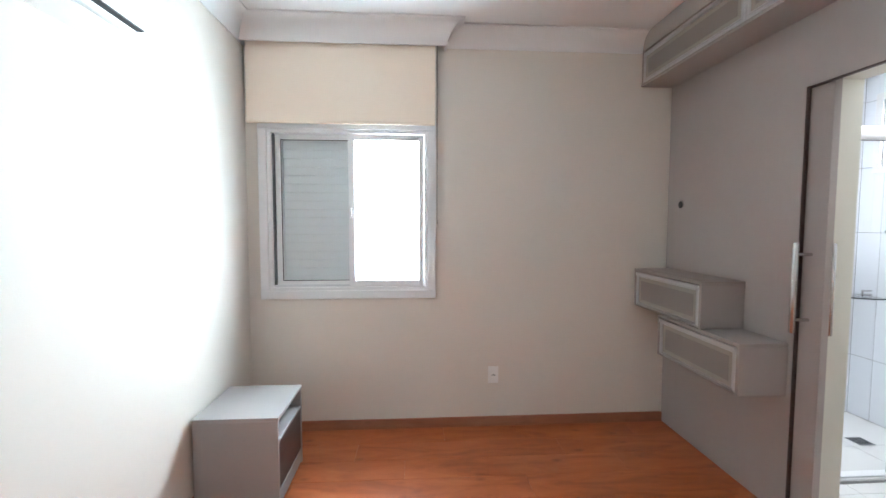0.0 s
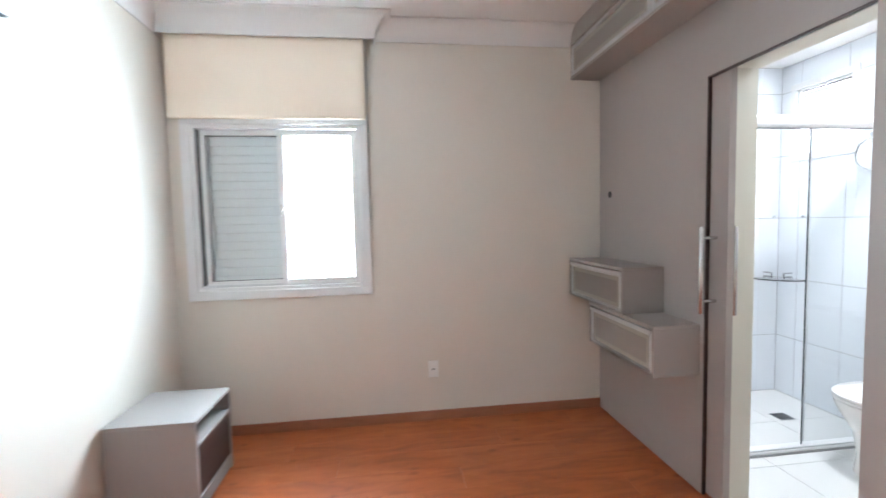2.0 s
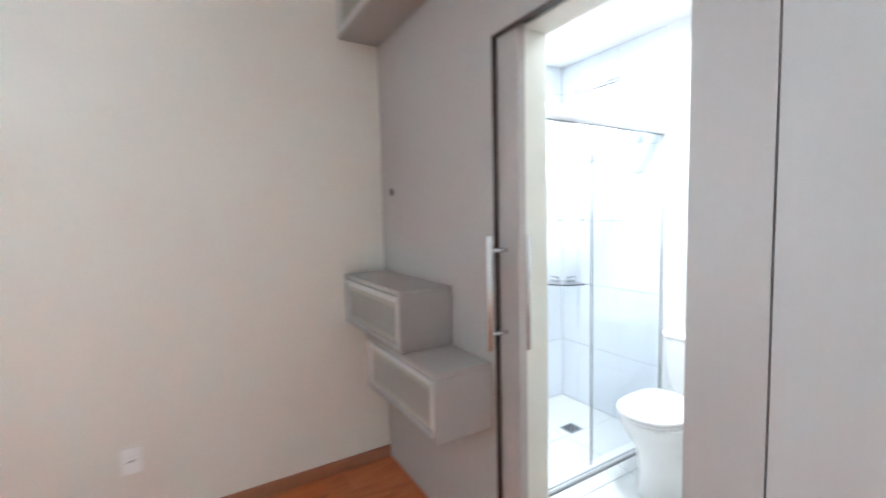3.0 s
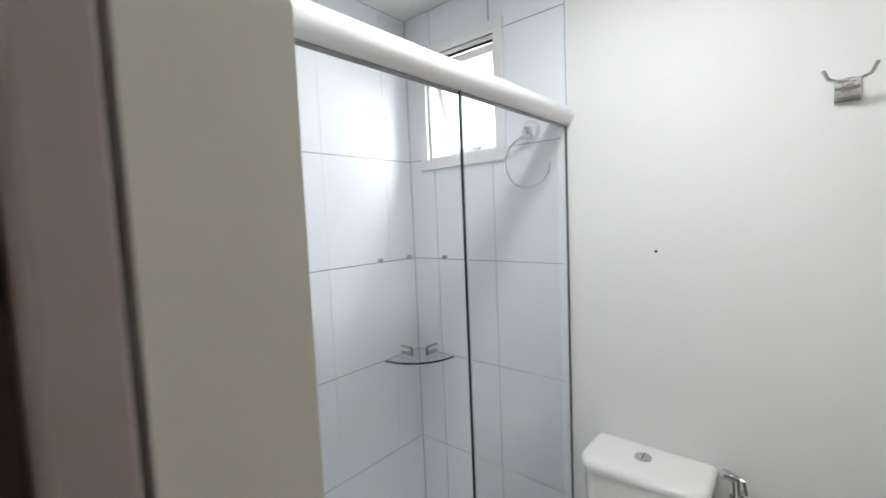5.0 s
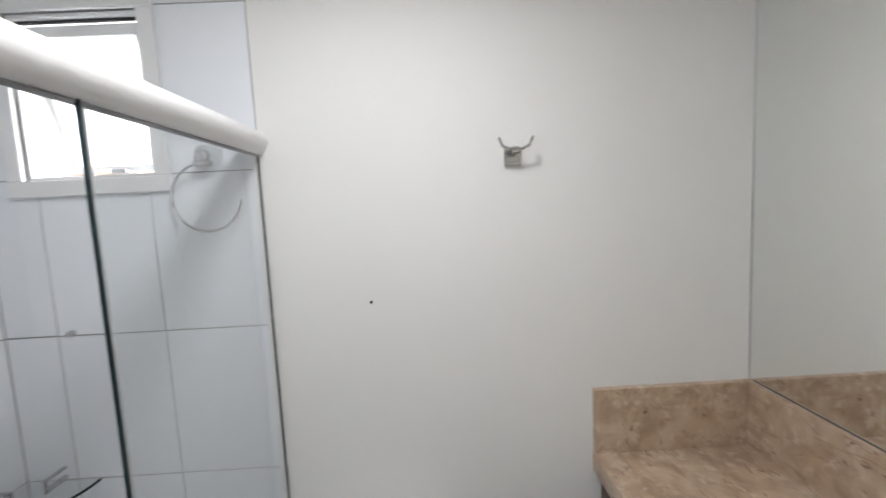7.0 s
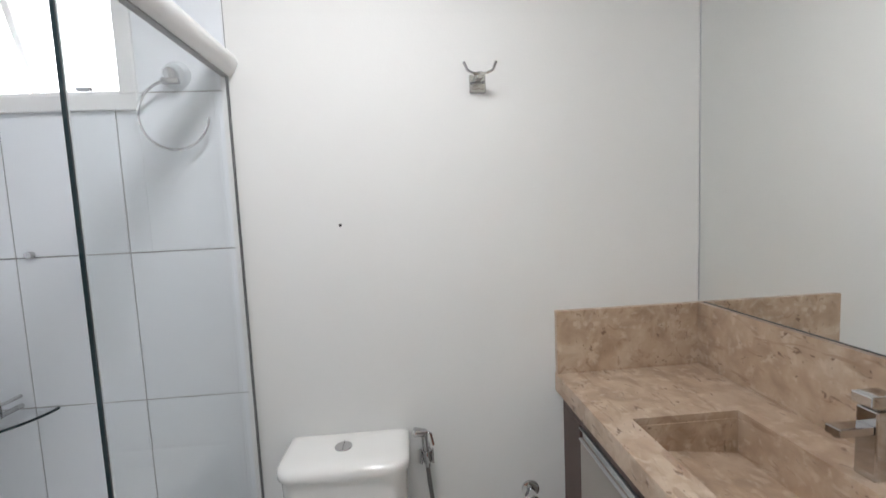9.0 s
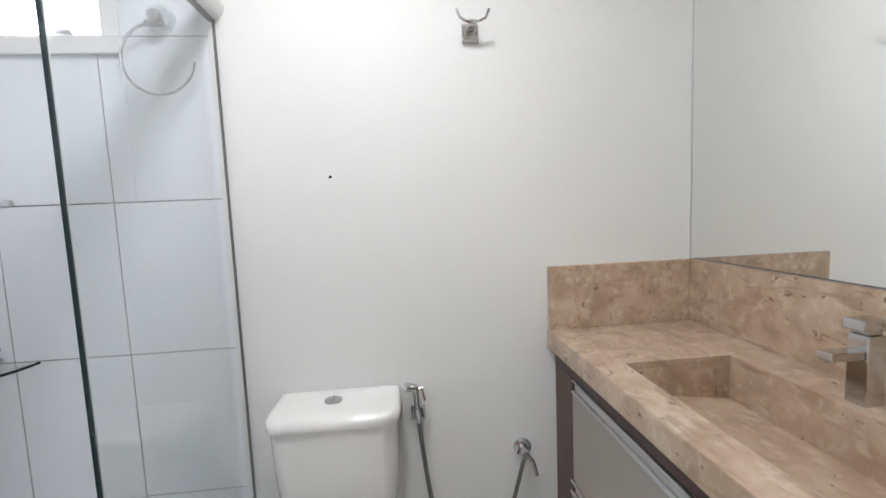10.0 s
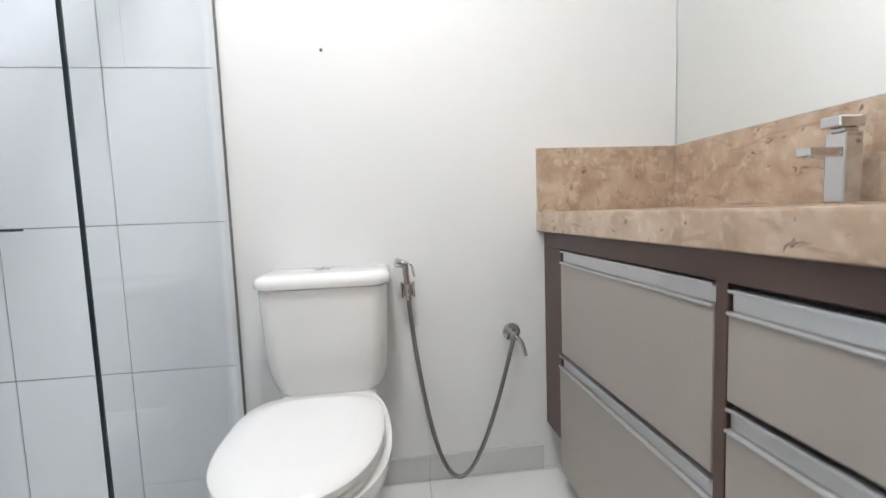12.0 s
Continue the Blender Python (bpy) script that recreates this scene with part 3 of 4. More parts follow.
for dx in (-0.009, 0, 0.009):
    part("pin_hole", rod((0.80 + dx, NY - 0.0142, 0.362 + (0.004 if dx == 0 else 0)), (0.80 + dx, NY - 0.0132, 0.362 + (0.004 if dx == 0 else 0)), 0.0038, 10), M_BLACK, o)
g = thing("cable_grommet", "dark round cable hole in the taupe panelling", "cable grommet", (EX, 2.659, 1.534))
part("ring", rod((EX - 0.003, 2.659, 1.534), (EX - 0.0002, 2.659, 1.534), 0.027, 24, bevel=0.001), M_MDF, g)
part("hole", rod((EX - 0.0045, 2.659, 1.534), (EX - 0.0032, 2.659, 1.534), 0.022, 24), M_BLACK, g)

ac = thing("air_conditioner", "white wall-mounted split air conditioner with dark outlet slot", "air conditioner", (WX, 1.07, 2.0))
prof = [(0.001, 2.03), (0.10, 2.015), (0.165, 2.03), (0.195, 2.075), (0.205, 2.14), (0.205, 2.24), (0.19, 2.30), (0.15, 2.325), (0.001, 2.325)]
part("body", loft([[Vector((WX + d, y, z)) for d, z in prof] for y in (0.62, 0.63, 1.47, 1.48)]), M_PLASTIC, ac, smooth=True)
part("outlet_slot", box(WX + 0.175, WX + 0.199, 0.68, 1.462, 2.040, 2.046, 0.002), M_BLACK, ac, "dark narrow air outlet")
part("louvre", box(WX + 0.10, WX + 0.168, 0.70, 1.44, 2.008, 2.014, 0.002), M_PLASTIC, ac)

# ---- shower ----
sc = thing("shower_screen", "frameless clear glass shower screen under a white rail", "shower screen", (2.85, 2.061, 0.0))
ring_n = 20
part("top_rail", loft([[Vector((x, 2.066 + 0.036 * math.cos(a) * (1 if math.sin(a) > -0.3 else 0.9), 1.886 + 0.036 * max(math.sin(a), -0.95))) for a in (2 * math.pi * k / ring_n for k in range(ring_n))] for x in (BW + 0.005, BE - 0.001)]), M_WHITE, sc, "white rounded aluminium top rail", smooth=True)
part("rail_channel", box(BW + 0.006, BE - 0.002, 2.058, 2.076, 1.8475, 1.8515, 0.001), M_GROUT, sc, "dark grey channel under the rail")
part("sill", box(BW + 0.005, BE - 0.003, 2.031, 2.106, 0.0, 0.022, 0.004), M_WHITE, sc)
part("bottom_track", box(BW + 0.006, BE - 0.004, 2.037, 2.045, 0.0225, 0.032, 0.002), M_ALU, sc)
part("bottom_track", box(BW + 0.006, BE - 0.004, 2.023, 2.03, 0.0, 0.012), M_GROUT, sc)
part("wall_profile", box(BE - 0.012, BE - 0.002, 2.0635, 2.079, 0.033, 1.846, 0.002), M_WHITE, sc)
part("seal", box(BE - 0.016, BE - 0.002, 2.0606, 2.0632, 0.033, 1.846), M_SEAL_SHADE, sc, "dark grey sealing strip")
part("wall_profile", box(BW + 0.006, BW + 0.024, 2.071, 2.091, 0.033, 1.846, 0.002), M_ALU, sc)


def glass_panel(x0, x1, y, label, edge):
    p = part("glass_panel", box(x0, x1, y - 0.003, y + 0.003, 0.034, 1.868), M_GLASS, sc, label)
    p.visible_shadow = False
    part("glass_edge", box(x0 - 0.0040, x0 - 0.0003, y - 0.0032, y + 0.0032, 0.034, 1.868), M_GLASSEDGE if edge else M_ALU, p)


glass_panel(2.872, BE - 0.010, 2.058, "fixed clear glass panel with dark green edge", True)
glass_panel(2.914, BE - 0.03, 2.086, "sliding clear glass panel, pushed open", False)

dn = thing("floor_drain", "square steel shower floor drain", "floor drain", (3.14, 2.44, 0))
part("rim", box(3.085, 3.195, 2.39, 2.49, 0.0005, 0.004, 0.001), M_STEEL, dn)
for k in range(7):
    part("slot", box(3.095 + k * 0.0135, 3.101 + k * 0.0135, 2.40, 2.48, 0.0042, 0.0050), M_BLACK, dn)

# corner shelf
sh = thing("corner_shelf", "clear glass corner shelf on chrome clamps", "shelf", (BE, BN, 0.89))
R = 0.22
pts = [(BE - 0.004, BN - 0.004)] + [(BE - 0.004 - R * math.sin(k * math.pi / 24), BN - 0.004 - R * math.cos(k * math.pi / 24)) for k in range(13)]
bm = loft([[Vector((x, y, z)) for x, y in pts] for z in (0.886, 0.894)])
s = part("glass", bm, M_GLASS, sh)
s.visible_shadow = False
part("glass_edge", tube([(x, y, 0.890) for x, y in pts[1:]], 0.0042, 8), M_GLASSEDGE, sh)
for a, b in (((BE - 0.002, BN - 0.12), (BE - 0.07, BN - 0.12)), ((BE - 0.12, BN - 0.002), (BE - 0.12, BN - 0.07))):
    c = part("clamp", rod((*a, 0.905), (*b, 0.905), 0.008, 12), M_CHROME, sh, smooth=True)
    part("clamp_bar", tube([(*a, 0.935), (*b, 0.935), (*b, 0.897)], 0.006, 8), M_CHROME, c, smooth=True)
for p, q in (((BE - 0.001, 2.657), (BE - 0.018, 2.657)), ((3.455, BN - 0.001), (3.455, BN - 0.018)), ((3.27, BN - 0.001), (3.27, BN - 0.018))):
    solid("wall_stud", rod((*p, 1.356), (*q, 1.356), 0.010, 14, bevel=0.002), M_CHROME, "small chrome fixing stud on the shower tiles", "wall stud", "shower wall studs", smooth=True)

# towel ring
tr = thing("towel_ring", "chrome towel ring on a clear suction cup", "towel ring", (BE, 2.205, 1.85))
part("suction_cup", rod((BE - 0.002, 2.205, 1.855), (BE - 0.018, 2.205, 1.855), 0.042, 28, r2=0.030), M_FROST, tr, smooth=True)
part("knob", rod((BE - 0.018, 2.205, 1.855), (BE - 0.045, 2.205, 1.850), 0.017, 20, bevel=0.004), M_CHROME, tr, smooth=True)
part("clip", box(BE - 0.045, BE - 0.030, 2.18, 2.23, 1.822, 1.838, 0.003), M_CHROME, tr)
part("ring", tube([(BE - 0.038, 2.205 + 0.096 * math.sin(a), 1.735 - 0.096 * math.cos(a)) for a in (radians(168 - 7 * k) for k in range(37))], 0.0042, 8), M_CHROME, tr, smooth=True)

# bathroom window
bw = thing("window_2", "small white tilting bathroom window with frosted pane, ajar", "window", (BE, 2.57, 1.75), kind="structure")
xb = lambda a0, a1: (lambda a, b, c, d: box(BE + a0, BE + a1, a, b, c, d, 0.003))
for nm, b in frame_bars(2.314, 2.776, 1.76, 2.315, 0.046, xb(-0.014, -0.002), ["casing"] * 4):
    part(nm, b, M_WHITE, bw)
for nm, b in frame_bars(2.358, 2.732, 1.806, 2.269, 0.012, xb(0.006, 0.10), ["frame"] * 4):
    part(nm, b, M_WHITE, bw)
part("gasket", box(BE + 0.02, BE + 0.03, 2.371, 2.719, 2.248, 2.256), M_BLACK, bw)
tilt = Matrix.Translation((BE + 0.035, 0, 2.25)) @ Matrix.Rotation(radians(-17), 4, "Y") @ Matrix.Translation((-BE - 0.035, 0, -2.25))


def tilted(bm):
    bmesh.ops.transform(bm, matrix=tilt, verts=bm.verts)
    return bm


s = part("sash", tilted(box(BE + 0.022, BE + 0.046, 2.374, 2.716, 2.215, 2.246, 0.003)), M_WHITE, bw, "tilted white sash")
for b in (box(BE + 0.022, BE + 0.046, 2.374, 2.716, 1.822, 1.845, 0.003), box(BE + 0.022, BE + 0.046, 2.374, 2.397, 1.845, 2.215, 0.003), box(BE + 0.022, BE + 0.046, 2.693, 2.716, 1.845, 2.215, 0.003)):
    part("sash_bar", tilted(b), M_WHITE, s)
pn = part("pane", tilted(box(BE + 0.032, BE + 0.036, 2.396, 2.694, 1.844, 2.216)), M_FROST, s)
pn.visible_shadow = False
part("latch", box(BE + 0.004, BE + 0.02, 2.45, 2.49, 1.820, 1.832, 0.002), M_CHROME, bw)

# ---- toilet ----
def oval(cx, cy, a0, a1, b, z, n=48, square=0.0, rear=0.0):
    out = []
    for k in range(n):
        t = 2 * math.pi * k / n
        c, s2 = math.cos(t), math.sin(t)
        ex = 1 - (rear if c > 0 and rear else square)
        out.append(Vector((cx + (a1 if c > 0 else a0) * math.copysign(abs(c) ** ex, c), cy + b * math.copysign(abs(s2) ** ex, s2), z)))
    return out


TY = 1.775
to = thing("toilet", "white ceramic close-coupled toilet with closed lid", "toilet", (3.15, TY, 0))
part("bowl", loft([oval(3.12, TY, 0.20, 0.26, 0.115, 0.0, square=0.1), oval(3.12, TY, 0.19, 0.26, 0.105, 0.10, square=0.1), oval(3.11, TY, 0.20, 0.27, 0.12, 0.22, square=0.1),
                   oval(3.08, TY, 0.235, 0.33, 0.165, 0.33, square=0.1), oval(3.06, TY, 0.235, 0.36, 0.178, 0.375, square=0.1), oval(3.06, TY, 0.235, 0.36, 0.178, 0.392, square=0.1)]), M_CERAMIC, to, smooth=True)
part("seat", loft([oval(3.06, TY + 0.008, 0.233, 0.176, 0.165, 0.393, square=0.12, rear=0.42), oval(3.06, TY + 0.008, 0.239, 0.18, 0.169, 0.397, square=0.12, rear=0.42), oval(3.06, TY + 0.008, 0.239, 0.18, 0.169, 0.406, square=0.12, rear=0.42), oval(3.06, TY + 0.008, 0.235, 0.178, 0.166, 0.410, square=0.12, rear=0.42)]), M_SEAT, to, smooth=True)
part("lid", loft([oval(3.06, TY + 0.008, 0.237, 0.18, 0.167, 0.412, square=0.12, rear=0.42), oval(3.06, TY + 0.008, 0.243, 0.185, 0.172, 0.417, square=0.12, rear=0.42), oval(3.06, TY + 0.008, 0.242, 0.184, 0.171, 0.428, square=0.12, rear=0.42),
                  oval(3.06, TY + 0.008, 0.232, 0.176, 0.162, 0.436, square=0.12, rear=0.42), oval(3.06, TY + 0.008, 0.15, 0.14, 0.11, 0.440, square=0.1, rear=0.42)]), M_SEAT, to, smooth=True)
for dy in (-0.075, 0.075):
    part("hinge", rod((3.262, TY + dy - 0.02, 0.408), (3.262, TY + dy + 0.02, 0.408), 0.010, 14), M_SEAT, to, smooth=True)


def slab(x0, x1, y0, y1, z, r, n=6, bow=0.0):
    out = []
    for cx, cy, a in ((x1 - 0.006, y1 - 0.006, 0), (x0 + r, y1 - r, 90), (x0 + r, y0 + r, 180), (x1 - 0.006, y0 + 0.006, 270)):
        rr = r if a in (90, 180) else 0.006
        for k in range(n + 1):
            t = radians(a + 90 * k / n)
            out.append(Vector((cx + rr * math.cos(t), cy + rr * math.sin(t), z)))
    for p in out:
        p.x -= bow * (1 - ((p.y - (y0 + y1) / 2) / ((y1 - y0) / 2)) ** 2) if p.x < (x0 + x1) / 2 else 0
    return out


part("tank", loft([slab(3.35, 3.495, TY - w, TY + w, z, 0.045, bow=0.016) for w, z in ((0.118, 0.385), (0.138, 0.390), (0.152, 0.402), (0.162, 0.425))]
                  + [slab(x, 3.495, TY - w, TY + w, z, 0.045, bow=0.018) for x, w, z in ((3.338, 0.169, 0.46), (3.326, 0.174, 0.54), (3.320, 0.177, 0.62), (3.317, 0.179, 0.700))]), M_CERAMIC, to, smooth=True)
part("tank_lid", loft([slab(3.316, 3.497, TY - 0.180, TY + 0.180, 0.7015, 0.045, bow=0.02), slab(3.309, 3.499, TY - 0.187, TY + 0.187, 0.705, 0.048, bow=0.02), slab(3.307, 3.499, TY - 0.188, TY + 0.188, 0.714, 0.05, bow=0.02)]
                      + [slab(3.307 + 0.05 * u ** 2.6, 3.499 - 0.012 * u ** 2, TY - 0.188 + 0.035 * u ** 3, TY + 0.188 - 0.035 * u ** 3, 0.714 + 0.027 * math.sin(u * math.pi / 2), 0.05, bow=0.02) for u in (0.2, 0.4, 0.6, 0.75, 0.88, 1.0)]), M_CERAMIC, to, smooth=True)
part("neck", loft([slab(3.28, 3.40, TY - 0.11, TY + 0.11, 0.30, 0.03), slab(3.28, 3.46, TY - 0.13, TY + 0.13, 0.384, 0.03)]), M_CERAMIC, to, smooth=True)
bt = part("flush_button", rod((3.408, TY + 0.008, 0.740), (3.408, TY + 0.008, 0.746), 0.026, 28, bevel=0.002), M_CHROME, to, "round chrome dual flush button", smooth=True)
part("button_split", box(3.384, 3.432, TY + 0.0072, TY + 0.0088, 0.7462, 0.7468), M_BLACK, bt)

# ---- hygienic spray ----
hs = thing("hygienic_shower", "chrome bidet spray with steel hose on a wall holder", "bidet spray", (BE, 1.5, 0.6))
part("holder", rod((BE - 0.001, 1.535, 0.672), (BE - 0.03, 1.535, 0.672), 0.013, 16), M_CHROME, hs, smooth=True)
for dy in (-0.0185, 0.0185):
    part("holder_prong", rod((BE - 0.044, 1.535 + dy, 0.636), (BE - 0.0455, 1.536 + dy, 0.684), 0.004, 10), M_CHROME, hs, smooth=True)
part("holder_fork", rod((BE - 0.040, 1.534, 0.640), (BE - 0.0415, 1.536, 0.678), 0.0145, 18, bevel=0.002), M_CHROME, hs, smooth=True)
sp = part("spray_handle", rod((BE - 0.040, 1.533, 0.625), (BE - 0.044, 1.541, 0.735), 0.009, 14, r2=0.011), M_CHROME, hs, smooth=True)
part("spray_head", rod((BE - 0.044, 1.535, 0.737), (BE - 0.055, 1.572, 0.748), 0.011, 14, r2=0.015, bevel=0.002), M_CHROME, sp, smooth=True)
part("trigger", tube([(BE - 0.044, 1.536, 0.742), (BE - 0.05, 1.521, 0.738), (BE - 0.052, 1.514, 0.70)], 0.004, 8), M_CHROME, sp, smooth=True)
v = part("valve_flange", rod((BE - 0.001, 1.195, 0.490), (BE - 0.010, 1.195, 0.490), 0.030, 28, bevel=0.003), M_CHROME, hs, smooth=True)
part("valve_body", rod((BE - 0.008, 1.195, 0.490), (BE - 0.052, 1.195, 0.486), 0.013, 16), M_CHROME, v, smooth=True)
part("valve_lever", tube([(BE - 0.05, 1.192, 0.490), (BE - 0.062, 1.176, 0.47), (BE - 0.066, 1.165, 0.425)], 0.006, 10), M_CHROME, v, smooth=True)
hp = []
for k in range(61):
    u = k / 60
    y = 1.535 + (1.198 - 1.535) * (u ** 1.15)
    za, zb = 0.63, 0.475
    z = 0.042 + (za - 0.042) * max(0, 1 - 2.05 * u) ** 2.4 if u < 0.47 else 0.042 + (zb - 0.042) * max(0, (u - 0.47) / 0.53) ** 1.9
    hp.append((BE - 0.040 - 0.03 * math.sin(math.pi * u), y + 0.03 * math.sin(math.pi * u) * -1 * (0.5 - u), z))
part("hose", tube(hp, 0.0068, 10), M_HOSE, hs, "flexible braided steel hose", smooth=True)

# ---- robe hook and wall dot ----
hk = thing("robe_hook", "chrome double robe hook on a square plate", "robe hook", (BE, 1.324, 1.81))
part("plate", box(BE - 0.010, BE - 0.0015, 1.299, 1.349, 1.784, 1.838, 0.002), M_CHROME, hk)
part("stem", box(BE - 0.058, BE - 0.010, 1.314, 1.334, 1.814, 1.834, 0.003), M_CHROME, hk)
for sgn in (-1, 1):
    part("prong", tube([(BE - 0.055, 1.324, 1.826), (BE - 0.060, 1.324 + sgn * 0.020, 1.827), (BE - 0.063, 1.324 + sgn * 0.038, 1.835), (BE - 0.064, 1.324 + sgn * 0.048, 1.858)], 0.0045, 8), M_CHROME, hk, smooth=True)
part("plate_inset", box(BE - 0.0118, BE - 0.0102, 1.306, 1.342, 1.795, 1.812, 0.001), M_STEEL, hk)
solid("wall_screw_hole", rod((BE - 0.002, 1.765, 1.400), (BE - 0.0008, 1.765, 1.400), 0.0048, 12), M_BLACK, "small dark screw hole in the white wall", "screw hole")

# ---- vanity ----
va = thing("vanity_cabinet", "wenge vanity cabinet with beige drawers and aluminium pulls", "vanity", (2.85, 0.85, 0))
VX0, VX1, VF = BW + 0.006, BE - 0.003, 1.075
part("carcass", box(VX0, VX1 - 0.10, BS + 0.002, VF - 0.03, 0.06, 0.70), M_WENGE, va)
part("top_rail", box(VX0, VX1, VF - 0.028, VF, 0.773, 0.822, 0.0015), M_WENGE, va)
part("end_stile", box(3.362, VX1, VF - 0.028, VF, 0.165, 0.7725, 0.0015), M_WENGE, va)
part("middle_stile", box(2.718, 2.742, VF - 0.028, VF, 0.06, 0.7725, 0.0015), M_WENGE, va)
part("plinth", box(VX0, 3.37, VF - 0.07, VF - 0.05, 0.0, 0.0595), M_GREY, va)


def drawer(x0, x1, z0, z1):
    d = part("drawer", box(x0, x1, VF - 0.018, VF + 0.001, z0, z1 - 0.038, 0.002), M_DRAWER, va, "beige drawer front")
    part("pull_profile", box(x0, x1, VF - 0.012, VF - 0.006, z1 - 0.0375, z1 - 0.010, 0.002), M_ALU, d)
    part("pull_lip", box(x0, x1, VF - 0.014, VF + 0.004, z1 - 0.0095, z1 - 0.004, 0.002), M_ALU, d)
    part("pull_base", box(x0, x1, VF - 0.003, VF + 0.0055, z1 - 0.043, z1 - 0.038, 0.0015), M_ALU, d)


drawer(2.745, 3.359, 0.453, 0.773)
drawer(2.745, 3.376, 0.065, 0.447)
for z0, z1 in ((0.590, 0.768), (0.398, 0.584), (0.21, 0.388), (0.065, 0.202)):
    drawer(VX0 + 0.012, 2.715, z0, z1)
# Black sheet behind the drawer fronts, painting the shade in the gaps between them.
part("drawer_gap", box(VX0, 3.37, VF - 0.035, VF - 0.029, 0.06, 0.7725), M_BLACK, va)

ct = thing("stone_washbasin", "beige travertine washbasin slab with a carved basin", "washbasin", (2.85, 0.85, 0.885))
CX0, CX1, CY0, CY1, ZB, ZT = BW + 0.005, BE - 0.002, BS + 0.001, 1.100, 0.824, 0.885
H0, H1, K0, K1 = 2.60, 3.165, 0.735, 1.018
def ring_slab(o, h, z0, z1):
    """A slab with a rectangular cut-out, in one piece."""
    corners = lambda q: [(q[0], q[2]), (q[1], q[2]), (q[1], q[3]), (q[0], q[3])]
    bm = bmesh.new()
    loops = [[bm.verts.new((x, y, z)) for x, y in corners(q)] for q, z in ((o, z0), (o, z1), (h, z1), (h, z0))]
    for a, b in zip(loops, loops[1:] + loops[:1]):
        for k in range(4):
            bm.faces.new((a[k], a[(k + 1) % 4], b[(k + 1) % 4], b[k]))
    return bm


part("slab", ring_slab((CX0, CX1, CY0, CY1), (H0, H1, K0, K1), ZT - 0.02, ZT), M_TRAV, ct)
part("front_apron", box(CX0, CX1, CY1 - 0.02, CY1 + 0.0012, ZB, ZT - 0.0005, 0.003), M_TRAV, ct)
bas = part("basin", box(H1 - 0.001, H1 + 0.018, K0, K1, 0.755, ZT - 0.0205), M_TRAV, ct)
for b in (box(H0 - 0.018, H0 + 0.001, K0, K1, 0.755, ZT - 0.0205), box(H0 - 0.018, H1 + 0.018, K1, K1 + 0.018, 0.755, ZT - 0.0205), box(H0 - 0.018, H1 + 0.018, K0 - 0.018, K0, 0.755, ZT - 0.0205)):
    part("basin_side", b, M_TRAV, bas)
fl = box(H0, H1, K0, K1, 0.755, 0.770)
for w in fl.verts:
    w.co.z += 0.035 * (w.co.y - K0) / (K1 - K0)
part("basin_floor", fl, M_TRAV, bas)
part("side_splash", box(BE - 0.022, BE - 0.0015, CY0 + 0.02, CY1 - 0.002, ZT + 0.0005, 1.092, 0.0015), M_TRAV, ct)
part("back_splash", box(CX0, BE - 0.0015, CY0, CY0 + 0.0195, ZT + 0.0005, 1.092, 0.0015), M_TRAV, ct)

tp = thing("tap", "square chrome basin tap with flat spout and lever", "tap", (2.885, 0.69, 0.885))
part("column", box(2.862, 2.902, 0.672, 0.712, ZT, 1.022, 0.003), M_CHROME, tp)
part("spout", box(2.866, 2.896, 0.7122, 0.782, 0.976, 0.993, 0.002), M_CHROME, tp)
part("aerator", rod((2.881, 0.770, 0.9755), (2.881, 0.770, 0.9725), 0.009, 16), M_STEEL, tp, smooth=True)
part("lever_neck", box(2.868, 2.896, 0.676, 0.708, 1.0225, 1.0295, 0.001), M_STEEL, tp)
part("lever", box(2.862, 2.902, 0.668, 0.724, 1.030, 1.052, 0.003), M_CHROME, tp)

mi = thing("mirror", "large frameless wall mirror above the vanity", "mirror", (2.85, BS, 1.1))
part("mirror_glass", box(CX0, BE - 0.0065, BS + 0.001, BS + 0.006, 1.0935, 2.32), M_MIRROR, mi)
part("mirror_edge", box(BE - 0.006, BE - 0.002, BS + 0.001, BS + 0.0075, 1.0935, 2.32), M_ALU, mi)

part("mirror_edge", box(CX0, BE - 0.024, BS + 0.0065, BS + 0.009, 1.0935, 1.0950), M_SEAL_SHADE, mi, "dark lower edge")

cl = thing("ceiling_light", "small white round bathroom ceiling light, switched on", "ceiling light", (2.70, 1.68, BC))
part("base", rod((2.70, 1.68, BC - 0.0005), (2.70, 1.68, BC - 0.018), 0.16, 40, bevel=0.003), M_WHITE, cl, smooth=True)
part("diffuser", rod((2.70, 1.68, BC - 0.0185), (2.70, 1.68, BC - 0.034), 0.145, 40, bevel=0.006), M_LAMPGLOW, cl, smooth=True)

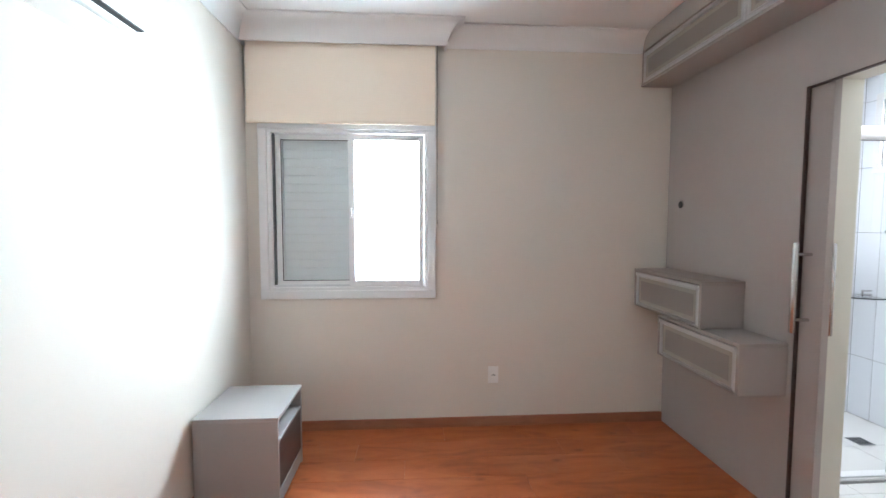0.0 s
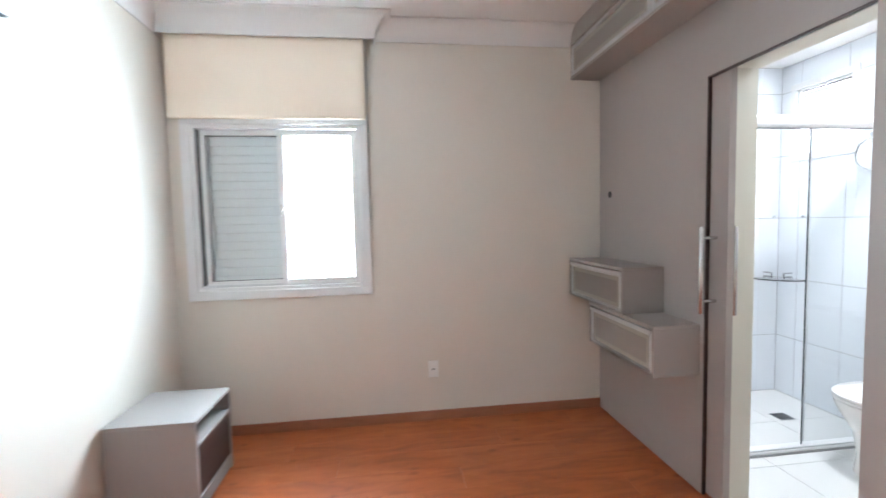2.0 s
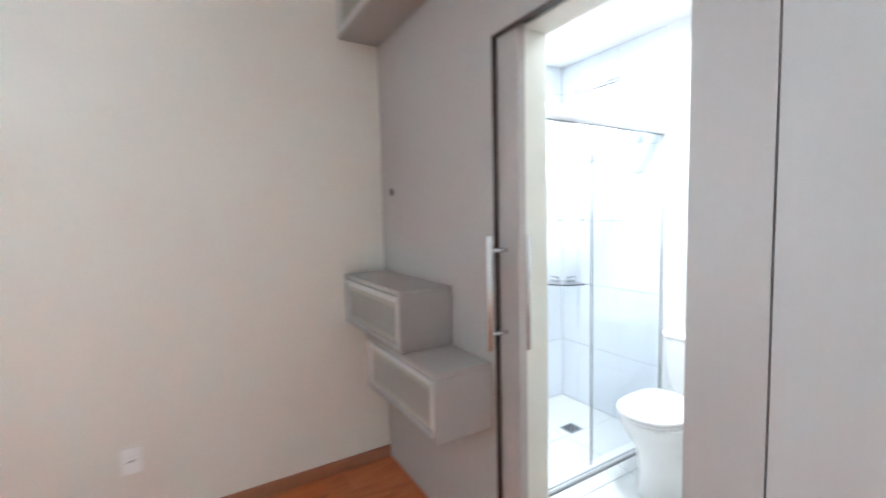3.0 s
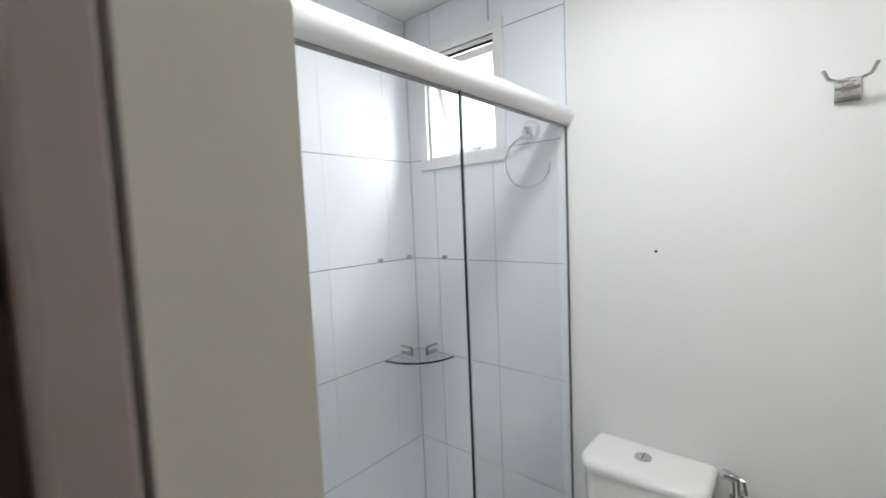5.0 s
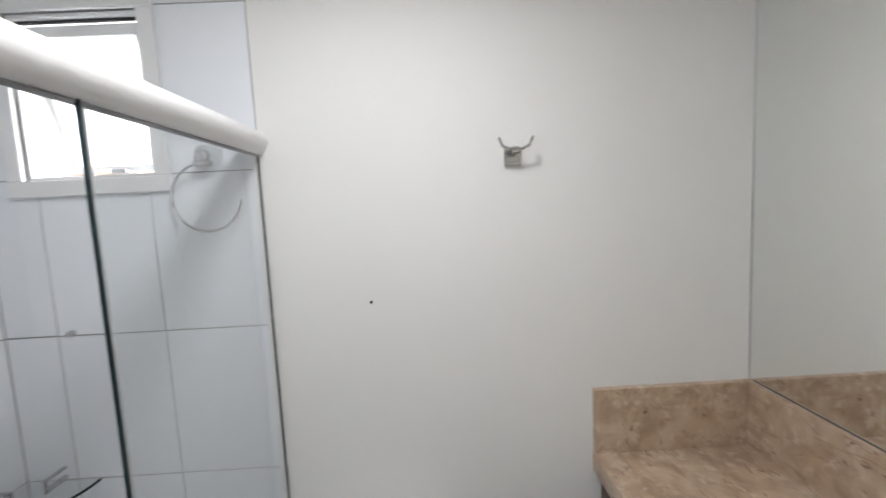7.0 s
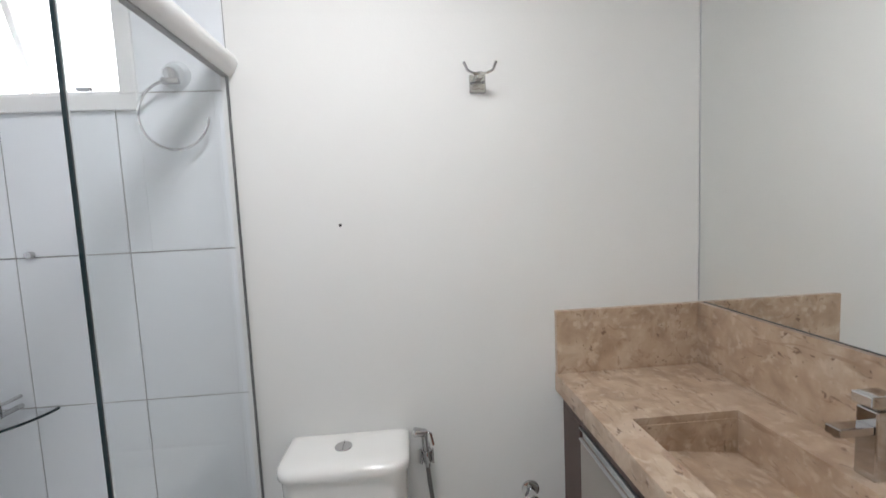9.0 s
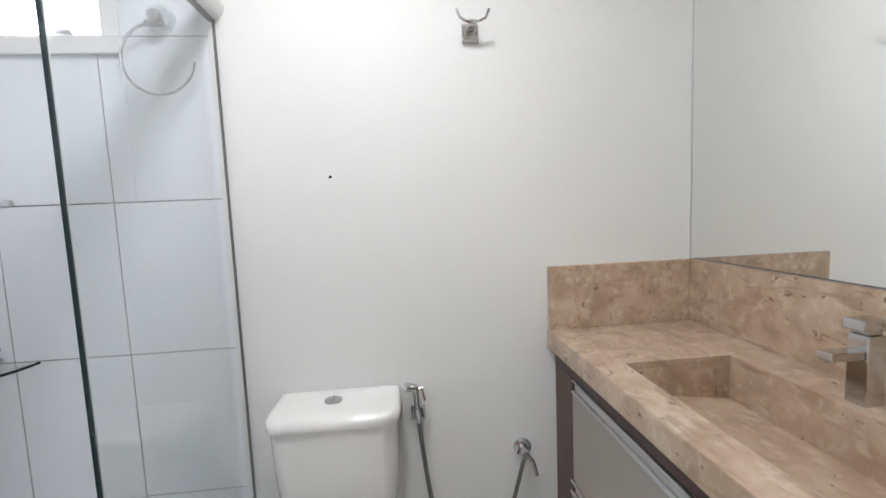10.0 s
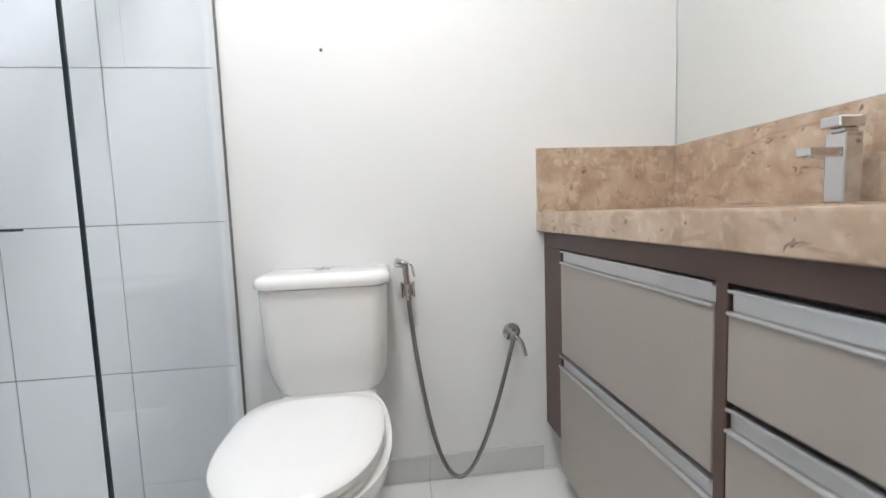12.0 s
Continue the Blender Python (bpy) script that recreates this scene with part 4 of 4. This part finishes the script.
# ---- outside ----
solid("backdrop", box(5.6, 5.62, -2.0, 3.55, 0.5, 6.5), M_SKYGLOW, "bright hazy sky outside the bathroom window", "backdrop", kind="structure")
solid("neighbour_facade", box(5.2, 5.6, 3.56, 9.0, -3.0, 9.0), M_FACADE, "sunlit peach facade of the next building", "building")
solid("ground", box(-60, 60, -60, 60, -3.2, -3.0), M_STONE, "pale paved ground far below the windows", "ground", kind="structure")

solid("backdrop_north", box(-3.0, 3.2, 5.2, 5.22, -0.5, 5.5), M_SKYNORTH, "bright hazy sky outside the bedroom window", "backdrop", kind="structure")

# ---- floor planks and tiles ----
row = 0
y = NY - 0.001
while y > SY:
    y0 = max(SY, y - 0.196)
    x = WX + 0.001 - (0.0, 0.55, 0.25, 0.85)[row % 4]
    while x < 2.084:
        a, b = max(WX + 0.001, x), min(2.084, x + 1.28)
        if b - a > 0.03:
            part("plank", box(a + 0.0004, b - 0.0004, y0 + 0.0004, y - 0.0004, -0.008, 0.0, 0.0006, seg=1), M_FLOOR, floor)
        x += 1.28
    y, row = y - 0.196, row + 1

ZR = [0.0, 0.442, 0.893, 1.347, 1.811, 2.278, BC]
wallE = bpy.data.objects["wall_bathroom_east"]
wallN = bpy.data.objects["wall_bathroom_north"]
J = 0.0016
YC, XC = [2.062, 2.385, 2.705, BN], [BW, 2.33, 2.667, 3.005, 3.342, BE]
for z0, z1 in zip(ZR, ZR[1:]):
    for y0, y1 in zip(YC, YC[1:]):
        for q in minus((y0 + J, y1 - J, z0 + J, z1 - J), (2.321, 2.769, 1.768, 2.308)):
            part("tile", box(BE, BE + 0.0035, *q, 0.0008, seg=1), M_TILE, wallE)
    for x0, x1 in zip(XC, XC[1:]):
        part("tile", box(x0 + 0.0002, x1 - 0.0002, BN, BN + 0.0035, z0 + J, z1 - J, 0.0008, seg=1), M_TILE, wallN)
xs = [BW, 2.59, 3.04, 3.49, BE]
ys = [BS, 1.04, 1.49, 1.94, 2.39, BN]
for x0, x1 in zip(xs, xs[1:]):
    for y0, y1 in zip(ys, ys[1:]):
        part("floor_tile", box(x0 + J, x1 - J, y0 + J, y1 - J, -0.004, 0.0, 0.0006, seg=1), M_FTILE, bfloor)
